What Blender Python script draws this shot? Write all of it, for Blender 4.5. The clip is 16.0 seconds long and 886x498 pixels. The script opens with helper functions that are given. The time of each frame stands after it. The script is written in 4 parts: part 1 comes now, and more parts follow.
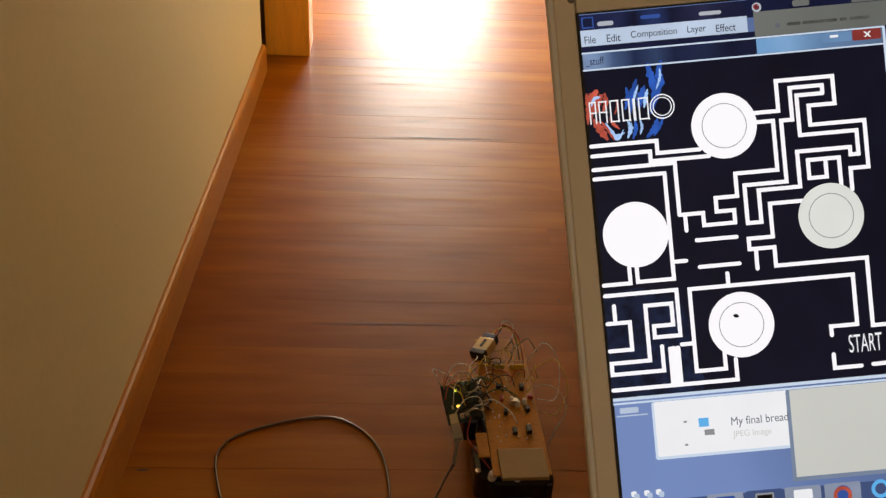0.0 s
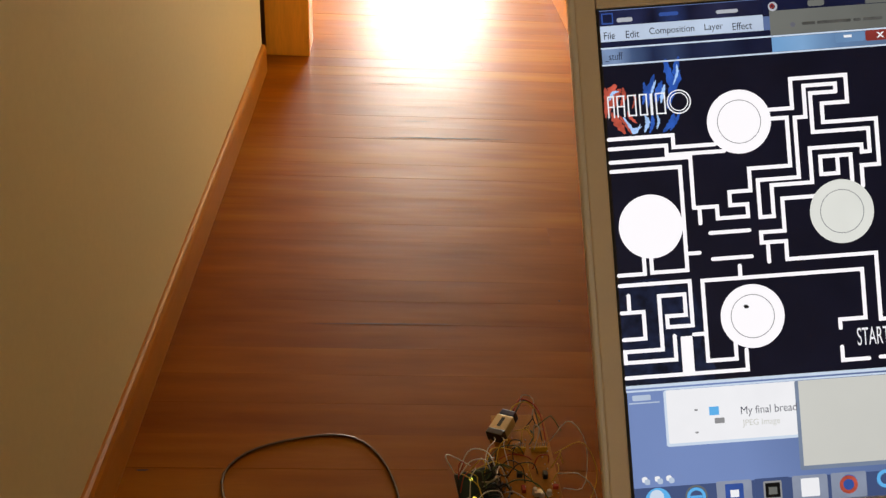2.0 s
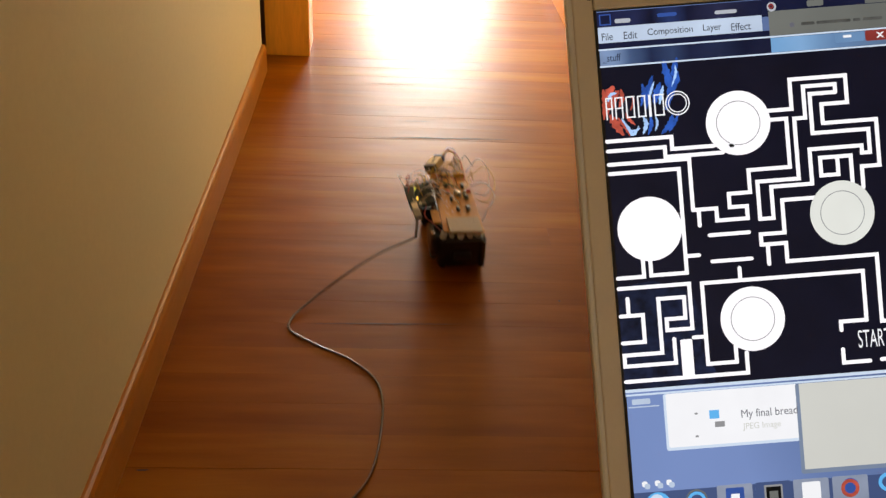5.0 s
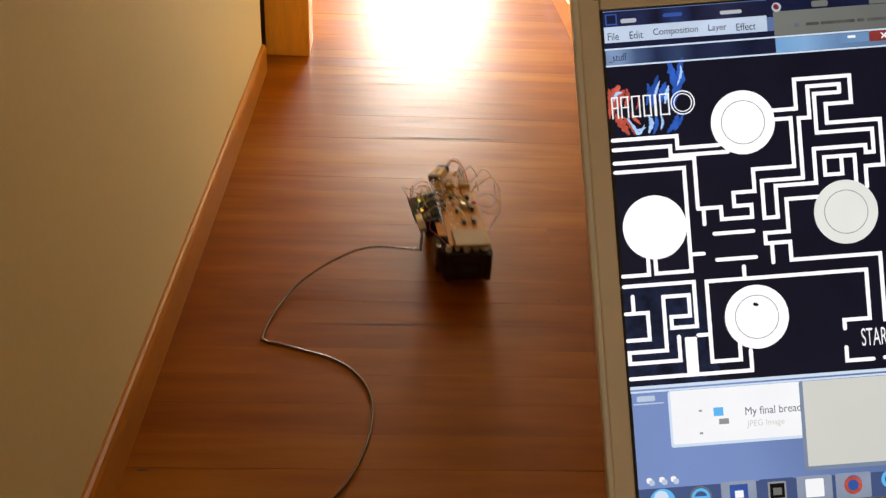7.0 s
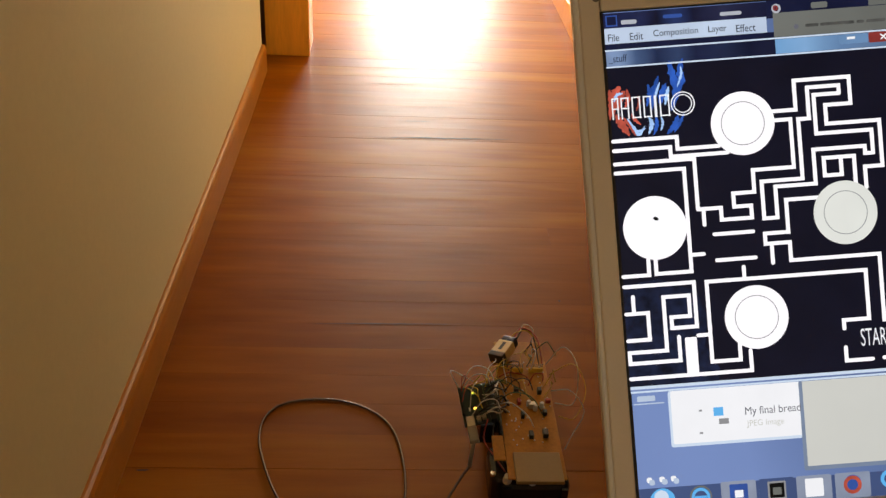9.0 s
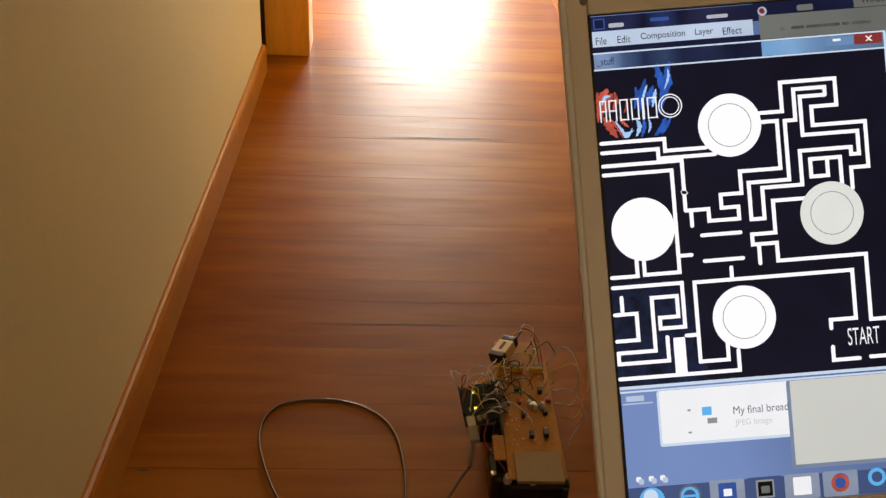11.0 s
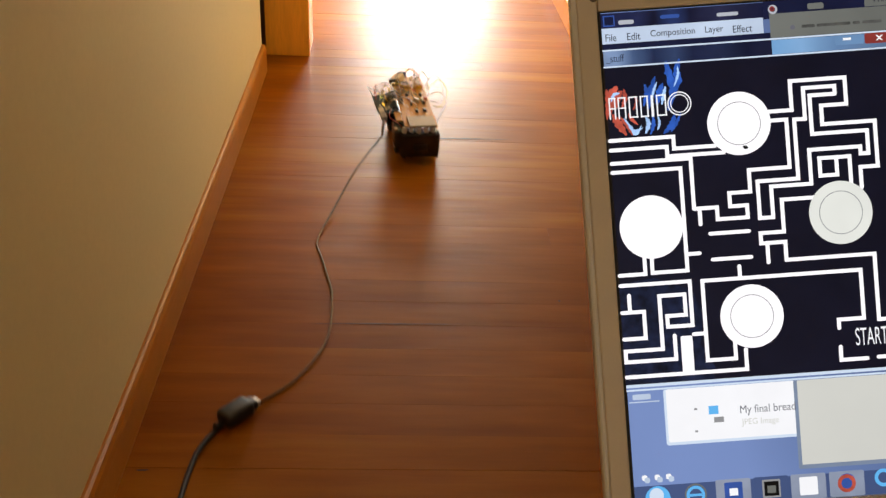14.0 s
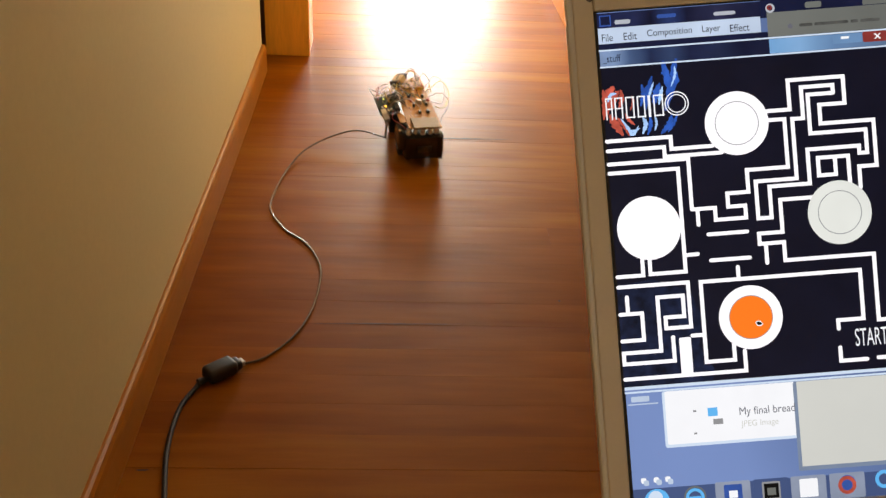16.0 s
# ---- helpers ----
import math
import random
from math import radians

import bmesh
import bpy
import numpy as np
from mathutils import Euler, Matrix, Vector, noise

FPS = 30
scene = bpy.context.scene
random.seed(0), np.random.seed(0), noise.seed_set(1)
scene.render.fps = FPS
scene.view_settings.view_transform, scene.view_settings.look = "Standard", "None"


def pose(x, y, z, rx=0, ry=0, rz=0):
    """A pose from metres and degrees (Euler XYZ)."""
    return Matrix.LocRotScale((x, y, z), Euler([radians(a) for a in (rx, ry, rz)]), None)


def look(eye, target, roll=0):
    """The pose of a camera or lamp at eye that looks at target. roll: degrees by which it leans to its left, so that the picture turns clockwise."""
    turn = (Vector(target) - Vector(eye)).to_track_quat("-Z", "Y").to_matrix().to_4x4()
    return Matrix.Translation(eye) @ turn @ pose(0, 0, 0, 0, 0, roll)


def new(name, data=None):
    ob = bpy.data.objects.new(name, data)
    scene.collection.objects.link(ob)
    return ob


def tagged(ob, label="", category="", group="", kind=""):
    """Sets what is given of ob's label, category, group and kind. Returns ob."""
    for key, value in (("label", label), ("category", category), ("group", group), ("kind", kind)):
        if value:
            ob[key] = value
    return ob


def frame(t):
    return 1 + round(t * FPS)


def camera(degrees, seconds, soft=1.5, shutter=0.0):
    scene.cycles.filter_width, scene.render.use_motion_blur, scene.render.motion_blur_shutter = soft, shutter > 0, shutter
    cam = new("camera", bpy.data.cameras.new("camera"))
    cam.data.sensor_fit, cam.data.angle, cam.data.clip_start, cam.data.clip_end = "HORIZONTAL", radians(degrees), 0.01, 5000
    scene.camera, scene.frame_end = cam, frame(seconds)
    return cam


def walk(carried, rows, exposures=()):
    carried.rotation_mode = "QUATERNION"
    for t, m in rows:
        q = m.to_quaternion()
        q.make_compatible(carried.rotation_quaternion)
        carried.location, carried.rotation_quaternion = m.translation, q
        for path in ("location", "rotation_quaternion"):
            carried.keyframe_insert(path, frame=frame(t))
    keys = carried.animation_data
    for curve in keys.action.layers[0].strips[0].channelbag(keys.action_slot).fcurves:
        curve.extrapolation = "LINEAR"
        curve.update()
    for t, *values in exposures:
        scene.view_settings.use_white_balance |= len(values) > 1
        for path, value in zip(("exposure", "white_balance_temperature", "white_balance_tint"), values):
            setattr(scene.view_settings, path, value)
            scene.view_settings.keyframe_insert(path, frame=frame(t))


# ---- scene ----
cam = camera(50.0, 16.0, soft=1.4, shutter=0.5)
CAM_POSE = pose(0, 0, 0.943, 59.258, -2.854, -2.314)
walk(cam, [(0.0, CAM_POSE), (16.0, CAM_POSE)],
     exposures=[(0.0, -0.10), (2.0, -0.08), (4.0, -0.03), (6.5, 0.05), (9.0, -0.02), (12.5, -0.05), (14.0, 0.05), (16.0, 0.05)])

# ---- light ----
world = bpy.data.worlds.new("sky")
scene.world = world
world.use_nodes = True
_sky = world.node_tree.nodes.new("ShaderNodeTexSky")
_sky.sky_type = "NISHITA"
_sky.sun_disc = False
_sky.sun_elevation, _sky.sun_rotation = radians(38), radians(20)
world.node_tree.links.new(_sky.outputs[0], world.node_tree.nodes["Background"].inputs[0])
world.node_tree.nodes["Background"].inputs[1].default_value = 0.12

# plan of the place, in metres
XL, XR = -0.350, 0.581          # hall walls
Y_END = 2.675                   # end wall of the hall, with the cased opening
Y_FAR = 8.05                    # far wall of the next room, with the window
Y_WALL = 2.53                   # where the hall's left wall ends, short of the end wall
Y_WIDE = 4.0                    # where the next room widens to the other side
X_WIDE = 1.9
Y_BACK = -1.6
X_ROOM = -2.0
CEIL = 2.42
WIN = (-0.19, 0.80, 0.80, 1.74)  # x0, x1, z0, z1 of the far window

FILL_WIN2 = (3.3, 5.0, 0.70, 2.05)    # y0, y1, z0, z1 of an added, unseen side window lighting the next room
FILL_WIN3 = (1.95, 2.50, 0.55, 1.50)   # y0, y1, z0, z1 of the hall's side window, added unseen as fill
FILL_LAMPS = ((0.05, 2.28, 2.36), (0.25, 2.86, 2.36))   # unseen lamps added on the ceilings of the hall and of the next room


def area(name, place, aim, w, h, watts, color):
    data = bpy.data.lights.new(name, "AREA")
    data.shape, data.size, data.size_y, data.energy, data.color = "RECTANGLE", w, h, watts, color
    new(name, data).matrix_world = look(place, aim)


area("opening_light", ((WIN[0] + WIN[1]) / 2, Y_FAR + 0.04, (WIN[2] + WIN[3]) / 2), ((WIN[0] + WIN[1]) / 2, 0, 0.9), WIN[1] - WIN[0] - 0.06, WIN[3] - WIN[2] - 0.06, 180, (1.0, 0.97, 0.89))
# fill for the next room, from a side opening added out of view
area("opening_light", (X_ROOM - 0.05, (FILL_WIN2[0] + FILL_WIN2[1]) / 2, (FILL_WIN2[2] + FILL_WIN2[3]) / 2), (0, (FILL_WIN2[0] + FILL_WIN2[1]) / 2, 1.6), FILL_WIN2[1] - FILL_WIN2[0] - 0.06, FILL_WIN2[3] - FILL_WIN2[2] - 0.06, 185, (1.0, 0.94, 0.80))
# warm fill from an added opening behind the camera, for the laptop's bezel
area("opening_light", (0.12, Y_BACK - 0.04, 1.6), (0.10, 0.35, 0.9), 0.44, 0.84, 2.8, (1.0, 0.80, 0.54))
# added side light that brightens the wall's end and the casing
area("opening_light", (XR + 0.05, (FILL_WIN3[0] + FILL_WIN3[1]) / 2, (FILL_WIN3[2] + FILL_WIN3[3]) / 2), (XL, (FILL_WIN3[0] + FILL_WIN3[1]) / 2 + 0.60, 0.5), FILL_WIN3[1] - FILL_WIN3[0] - 0.06, FILL_WIN3[3] - FILL_WIN3[2] - 0.06, 6.0, (1.0, 0.95, 0.86))
# warm fill bulbs, added out of view
for _place, _watts in zip(FILL_LAMPS, (1.3, 2.6)):
    _bulb = bpy.data.lights.new("fill_bulb", "POINT")
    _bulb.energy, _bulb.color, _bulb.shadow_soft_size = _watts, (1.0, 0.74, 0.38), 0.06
    new("fill_bulb", _bulb).location = (_place[0], _place[1], _place[2] - 0.13)


# ---- materials ----
def mat(name, color, rough=0.5, metal=0.0, var=0.0, scale=40.0, bump=0.0, stretch=(1, 1, 1), emit=None, power=0.0, coat=0.0, rnd=0.0, fine=4.0):
    """A principled surface with two scales of variation, a fine relief, and an own tint per object."""
    m = bpy.data.materials.new(name)
    m.use_nodes = True
    nt = m.node_tree
    N, Lk = nt.nodes, nt.links
    b = N["Principled BSDF"]
    b.inputs["Base Color"].default_value = (*color, 1)
    b.inputs["Roughness"].default_value = rough
    b.inputs["Metallic"].default_value = metal
    b.inputs["Coat Weight"].default_value = coat
    b.inputs["Coat Roughness"].default_value = 0.2
    if emit:
        b.inputs["Emission Color"].default_value = (*emit, 1)
        b.inputs["Emission Strength"].default_value = power
    if var or bump or rnd:
        tc, mp = N.new("ShaderNodeTexCoord"), N.new("ShaderNodeMapping")
        mp.inputs["Scale"].default_value = stretch
        Lk.new(tc.outputs["Object"], mp.inputs["Vector"])
        n1, n2 = N.new("ShaderNodeTexNoise"), N.new("ShaderNodeTexNoise")
        n1.inputs["Scale"].default_value, n2.inputs["Scale"].default_value = scale, scale * fine
        n1.inputs["Detail"].default_value, n2.inputs["Detail"].default_value = 3, 5
        info = N.new("ShaderNodeObjectInfo")
        off = N.new("ShaderNodeVectorMath")
        off.operation = "MULTIPLY_ADD"
        Lk.new(info.outputs["Random"], off.inputs[0])
        off.inputs[1].default_value = (37.0, 17.0, 5.0)
        Lk.new(mp.outputs[0], off.inputs[2])
        for n in (n1, n2):
            Lk.new(off.outputs[0], n.inputs["Vector"])
        add = N.new("ShaderNodeMath")
        add.operation = "ADD"
        Lk.new(n1.outputs["Fac"], add.inputs[0])
        Lk.new(n2.outputs["Fac"], add.inputs[1])
        mul = N.new("ShaderNodeMath")
        mul.operation = "MULTIPLY_ADD"
        Lk.new(add.outputs[0], mul.inputs[0])
        mul.inputs[1].default_value = var
        mul.inputs[2].default_value = 1.0 - var
        tint = N.new("ShaderNodeMath")
        tint.operation = "MULTIPLY_ADD"
        Lk.new(info.outputs["Random"], tint.inputs[0])
        tint.inputs[1].default_value = rnd
        tint.inputs[2].default_value = 1.0 - rnd / 2
        both = N.new("ShaderNodeMath")
        both.operation = "MULTIPLY"
        Lk.new(mul.outputs[0], both.inputs[0])
        Lk.new(tint.outputs[0], both.inputs[1])
        sc = N.new("ShaderNodeVectorMath")
        sc.operation = "SCALE"
        sc.inputs[0].default_value = color
        Lk.new(both.outputs[0], sc.inputs["Scale"])
        Lk.new(sc.outputs[0], b.inputs["Base Color"])
        if bump:
            bp = N.new("ShaderNodeBump")
            bp.inputs["Strength"].default_value = 1.0
            bp.inputs["Distance"].default_value = bump
            Lk.new(n1.outputs["Fac"], bp.inputs["Height"])
            Lk.new(bp.outputs[0], b.inputs["Normal"])
    return m


def glow(name, color, power=1.0, var=0.0, scale=60.0):
    """A lit patch of the display: a dark, slightly glossy skin that gives off its colour."""
    m = mat(name, (0.006, 0.006, 0.008), 0.4, emit=color, power=power)
    m.node_tree.nodes["Principled BSDF"].inputs["Specular IOR Level"].default_value = 0.12
    if var:
        N, Lk = m.node_tree.nodes, m.node_tree.links
        tc, n1, mul = N.new("ShaderNodeTexCoord"), N.new("ShaderNodeTexNoise"), N.new("ShaderNodeMath")
        n1.inputs["Scale"].default_value, n1.inputs["Detail"].default_value = scale, 6
        Lk.new(tc.outputs["Object"], n1.inputs["Vector"])
        mul.operation = "MULTIPLY_ADD"
        Lk.new(n1.outputs["Fac"], mul.inputs[0])
        mul.inputs[1].default_value, mul.inputs[2].default_value = 2 * var * power, (1 - var) * power
        Lk.new(mul.outputs[0], N["Principled BSDF"].inputs["Emission Strength"])
    return m


M_WALL = mat("cream_wall_paint", (0.66, 0.545, 0.295), 0.75, var=0.08, scale=3.0, bump=0.0006, fine=30)
M_CEIL = mat("white_ceiling_paint", (0.78, 0.74, 0.66), 0.9, var=0.05, scale=6.0)


def floor_wood():
    """Old varnished boards: red-brown and golden heartwood mixed plank by plank and along the grain, under an amber varnish."""
    m = mat("varnished_floorboard", (0.17, 0.04, 0.003), 0.36)
    nt = m.node_tree
    N, Lk = nt.nodes, nt.links
    b = N["Principled BSDF"]
    b.inputs["Specular IOR Level"].default_value = 0.095
    b.inputs["Specular Tint"].default_value = (1.0, 0.86, 0.40, 1)
    tc, info = N.new("ShaderNodeTexCoord"), N.new("ShaderNodeObjectInfo")
    off = N.new("ShaderNodeVectorMath")
    off.operation = "MULTIPLY_ADD"
    Lk.new(info.outputs["Random"], off.inputs[0])
    off.inputs[1].default_value = (37.0, 17.0, 5.0)
    Lk.new(tc.outputs["Object"], off.inputs[2])

    def streaks(sx, sy, scale, detail):
        mp, n = N.new("ShaderNodeMapping"), N.new("ShaderNodeTexNoise")
        mp.inputs["Scale"].default_value = (sx, sy, 1)
        n.inputs["Scale"].default_value, n.inputs["Detail"].default_value = scale, detail
        Lk.new(off.outputs[0], mp.inputs["Vector"])
        Lk.new(mp.outputs[0], n.inputs["Vector"])
        return n.outputs["Fac"]

    def add(a, k, c):
        n = N.new("ShaderNodeMath")
        n.operation = "MULTIPLY_ADD"
        Lk.new(a, n.inputs[0])
        n.inputs[1].default_value = k
        if isinstance(c, float):
            n.inputs[2].default_value = c
        else:
            Lk.new(c, n.inputs[2])
        return n.outputs[0]

    broad, grain, fine = streaks(0.7, 4.0, 5.0, 2), streaks(0.5, 9.0, 9.0, 3), streaks(0.8, 10.0, 30.0, 4)
    tone = add(broad, 0.80, add(grain, 0.16, add(info.outputs["Random"], 0.34, -0.17)))
    ramp = N.new("ShaderNodeValToRGB")
    ramp.color_ramp.elements[0].position, ramp.color_ramp.elements[0].color = 0.0, (0.130, 0.0210, 0.0006, 1)
    ramp.color_ramp.elements[1].position, ramp.color_ramp.elements[1].color = 1.0, (0.370, 0.1350, 0.0055, 1)
    mid = ramp.color_ramp.elements.new(0.5)
    mid.color = (0.240, 0.0630, 0.0014, 1)
    Lk.new(tone, ramp.inputs[0])
    sc = N.new("ShaderNodeVectorMath")
    sc.operation = "SCALE"
    Lk.new(ramp.outputs[0], sc.inputs[0])
    Lk.new(add(fine, 0.18, 0.91), sc.inputs["Scale"])
    Lk.new(sc.outputs[0], b.inputs["Base Color"])
    Lk.new(add(broad, 0.12, 0.290), b.inputs["Roughness"])
    bp = N.new("ShaderNodeBump")
    bp.inputs["Strength"].default_value = 1.0
    bp.inputs["Distance"].default_value = 0.0010
    Lk.new(add(grain, 0.12, broad), bp.inputs["Height"])
    Lk.new(bp.outputs[0], b.inputs["Normal"])
    return m


M_FLOOR = floor_wood()
M_GAP = mat("dark_floor_joint", (0.08, 0.028, 0.008), 0.6, var=0.2, scale=20)
M_GOUGE = mat("dark_worn_wood", (0.045, 0.016, 0.006), 0.6, var=0.3, scale=60)
M_TRIM = mat("orange_stained_wood", (0.40, 0.140, 0.010), 0.34, var=0.30, scale=14.0, bump=0.0003, stretch=(6, 0.6, 0.6), coat=0.12)
M_TRIM.node_tree.nodes["Principled BSDF"].inputs["Specular IOR Level"].default_value = 0.3
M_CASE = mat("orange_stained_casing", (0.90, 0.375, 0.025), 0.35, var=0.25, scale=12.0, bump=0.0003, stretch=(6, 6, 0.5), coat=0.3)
M_GAP_SHADE = mat("gap_shade_brown", (0.085, 0.038, 0.018), 0.5, var=0.3, scale=30)
M_GLASS = mat("window_glass", (1, 1, 1), 0.02)
M_GLASS.node_tree.nodes["Principled BSDF"].inputs["Transmission Weight"].default_value = 1.0
M_WHITE = mat("white_window_paint", (0.78, 0.76, 0.70), 0.4, var=0.06, scale=15)

M_LID = mat("matt_silver_plastic", (0.92, 0.79, 0.62), 0.42, var=0.06, scale=60, bump=0.00005, fine=12)
M_RIM = mat("pale_plastic_rim", (0.92, 0.86, 0.78), 0.35, var=0.05, scale=60)
M_RUBBER = mat("dark_rubber", (0.03, 0.025, 0.02), 0.7, var=0.2, scale=90)
M_BUMPER = mat("grey_brown_rubber", (0.24, 0.18, 0.125), 0.6, var=0.2, scale=90)
M_WOOD = mat("plain_pine", (0.45, 0.30, 0.16), 0.5, var=0.3, scale=12, stretch=(1, 8, 1))

M_BLACK = mat("black_moulded_plastic", (0.012, 0.010, 0.015), 0.26, var=0.3, scale=60, bump=0.0003)
M_TYRE = mat("black_tyre_rubber", (0.014, 0.013, 0.013), 0.75, var=0.3, scale=120, bump=0.0004)
M_RIMW = mat("grey_wheel_rim", (0.18, 0.18, 0.19), 0.35, metal=0.6)
M_BOARD = mat("copper_brown_circuit_board", (0.42, 0.180, 0.020), 0.5, var=0.6, scale=45, bump=0.0002, fine=6)
M_BOARD.node_tree.nodes["Principled BSDF"].inputs["Specular IOR Level"].default_value = 0.15
M_CREAM = mat("cream_breadboard_plastic", (0.32, 0.21, 0.085), 0.55, var=0.15, scale=60)
M_CREAM.node_tree.nodes["Principled BSDF"].inputs["Specular IOR Level"].default_value = 0.2
M_PCB = mat("dark_teal_circuit_board", (0.012, 0.035, 0.038), 0.35, var=0.4, scale=120)
M_CHIP = mat("black_chip", (0.015, 0.015, 0.016), 0.4, var=0.2, scale=90)
M_CHROME = mat("bright_metal", (0.82, 0.80, 0.76), 0.16, metal=1.0, var=0.1, scale=80)
M_TIN = mat("dull_silver_metal", (0.60, 0.55, 0.46), 0.38, metal=0.8, var=0.15, scale=80)
M_GOLD = mat("pale_gold_battery_wrap", (0.62, 0.47, 0.24), 0.4, metal=0.15, var=0.15, scale=60)
M_BATEND = mat("black_battery_wrap", (0.02, 0.016, 0.012), 0.35, var=0.2, scale=60)
M_SNAP = mat("dark_blue_snap_cap", (0.02, 0.02, 0.06), 0.5, var=0.2, scale=60)
M_LEDG = glow("green_led", (0.80, 0.85, 0.08), 2.2)
M_LEDO = glow("amber_led", (1.0, 0.55, 0.06), 4.0)
M_WY = mat("yellow_wire", (0.75, 0.50, 0.05), 0.4, var=0.1, scale=90)
M_WR = mat("red_wire", (0.45, 0.04, 0.02), 0.4, var=0.1, scale=90)
M_WG = mat("green_wire", (0.06, 0.12, 0.04), 0.4, var=0.1, scale=90)
M_WW = mat("pale_wire", (0.74, 0.72, 0.68), 0.4, var=0.1, scale=90)
M_WK = mat("black_wire", (0.02, 0.016, 0.014), 0.4, var=0.1, scale=90)
M_PLUG = mat("grey_moulded_plug", (0.34, 0.31, 0.27), 0.35, var=0.1, scale=90)
M_CABLE = mat("grey_cable_sheath", (0.11, 0.062, 0.032), 0.24, var=0.15, scale=60, coat=0.4)
M_BCABLE = mat("black_cable_sheath", (0.014, 0.011, 0.010), 0.55, var=0.2, scale=60)


# ---- mesh helpers ----
def mesh_of(name, bm, material, smooth=False):
    bmesh.ops.recalc_face_normals(bm, faces=bm.faces)
    me = bpy.data.meshes.new(name)
    bm.to_mesh(me)
    bm.free()
    if smooth:
        for p in me.polygons:
            p.use_smooth = True
    if material:
        me.materials.append(material)
    return me


def part(name, bm, material, parent, label="", smooth=False):
    ob = new(name, mesh_of(name, bm, material, smooth))
    ob.parent = parent
    return tagged(ob, label)


def thing(name, label, category, group="", kind="", m=None):
    ob = new(name)
    ob.empty_display_size = 0.05
    if m is not None:
        ob.matrix_world = m
    return tagged(ob, label, category, group, kind)


def setting(name, bm, material, label, smooth=False):
    ob = new(name, mesh_of(name, bm, material, smooth))
    return tagged(ob, label, "", "", "structure")


def box(x0, x1, y0, y1, z0, z1, bevel=0.0, bm=None, seg=2):
    b = bmesh.new()
    bmesh.ops.create_cube(b, size=1.0)
    for v in b.verts:
        v.co = ((x0 + x1) / 2 + v.co.x * (x1 - x0), (y0 + y1) / 2 + v.co.y * (y1 - y0), (z0 + z1) / 2 + v.co.z * (z1 - z0))
    if bevel:
        bmesh.ops.bevel(b, geom=b.edges[:], offset=bevel, segments=seg, affect="EDGES", profile=0.5)
    return merge(bm, b)


def merge(bm, b):
    if bm is None:
        return b
    me = bpy.data.meshes.new("tmp")
    b.to_mesh(me)
    b.free()
    bm.from_mesh(me)
    bpy.data.meshes.remove(me)
    return bm


def moved(bm, m):
    bmesh.ops.transform(bm, matrix=m, verts=bm.verts)
    return bm


def rod(r, length, seg=16, axis="z", bevel=0.0, r2=None, bm=None):
    b = bmesh.new()
    bmesh.ops.create_cone(b, cap_ends=True, segments=seg, radius1=r, radius2=r if r2 is None else r2, depth=length)
    if bevel:
        es = [e for e in b.edges if abs(e.verts[0].co.z - e.verts[1].co.z) < 1e-6]
        bmesh.ops.bevel(b, geom=es, offset=bevel, segments=2, affect="EDGES", profile=0.5)
    if axis == "x":
        moved(b, pose(0, 0, 0, 0, 90, 0))
    if axis == "y":
        moved(b, pose(0, 0, 0, 90, 0, 0))
    return merge(bm, b)


def spline(pts, n):
    """n + 1 points on a Catmull-Rom curve through pts."""
    P = [Vector(p) for p in pts]
    P = [P[0] * 2 - P[1]] + P + [P[-1] * 2 - P[-2]]
    out = []
    k = len(P) - 3
    for i in range(n + 1):
        u = min(i / n * k, k - 1e-6)
        j, w = int(u), u - int(u)
        a, b, c, d = P[j:j + 4]
        out.append(0.5 * (2 * b + (c - a) * w + (2 * a - 5 * b + 4 * c - d) * w * w + (3 * b - a - 3 * c + d) * w ** 3))
    return out


def tube(pts, r, seg=6, n=14, bm=None):
    """A round wire along a smooth curve."""
    b = bmesh.new()
    path = spline(pts, n)
    rings = []
    for i, p in enumerate(path):
        d = (path[min(i + 1, n)] - path[max(i - 1, 0)]).normalized()
        q = d.to_track_quat("Z", "Y")
        rings.append([b.verts.new(p + q @ Vector((r * math.cos(a), r * math.sin(a), 0))) for a in [2 * math.pi * k / seg for k in range(seg)]])
    for A, B in zip(rings, rings[1:]):
        for k in range(seg):
            b.faces.new((A[k], A[(k + 1) % seg], B[(k + 1) % seg], B[k]))
    b.faces.new(rings[0][::-1])
    b.faces.new(rings[-1])
    return merge(bm, b)


# ---- the hall and the room beyond ----
def profile_run(pts, y0, y1, bm=None):
    """A moulding with the outline pts (x, z), run along y."""
    b = bmesh.new()
    A = [b.verts.new((x, y0, z)) for x, z in pts]
    B = [b.verts.new((x, y1, z)) for x, z in pts]
    n = len(pts)
    for i in range(n):
        b.faces.new((A[i], A[(i + 1) % n], B[(i + 1) % n], B[i]))
    b.faces.new(A[::-1])
    b.faces.new(B)
    return merge(bm, b)


def skewed(bm):
    """The old hall wall runs a little out of true: it widens towards the back."""
    for v in bm.verts:
        if v.co.y < 2.2:
            v.co.x -= (2.2 - v.co.y) * 0.0092
    return bm


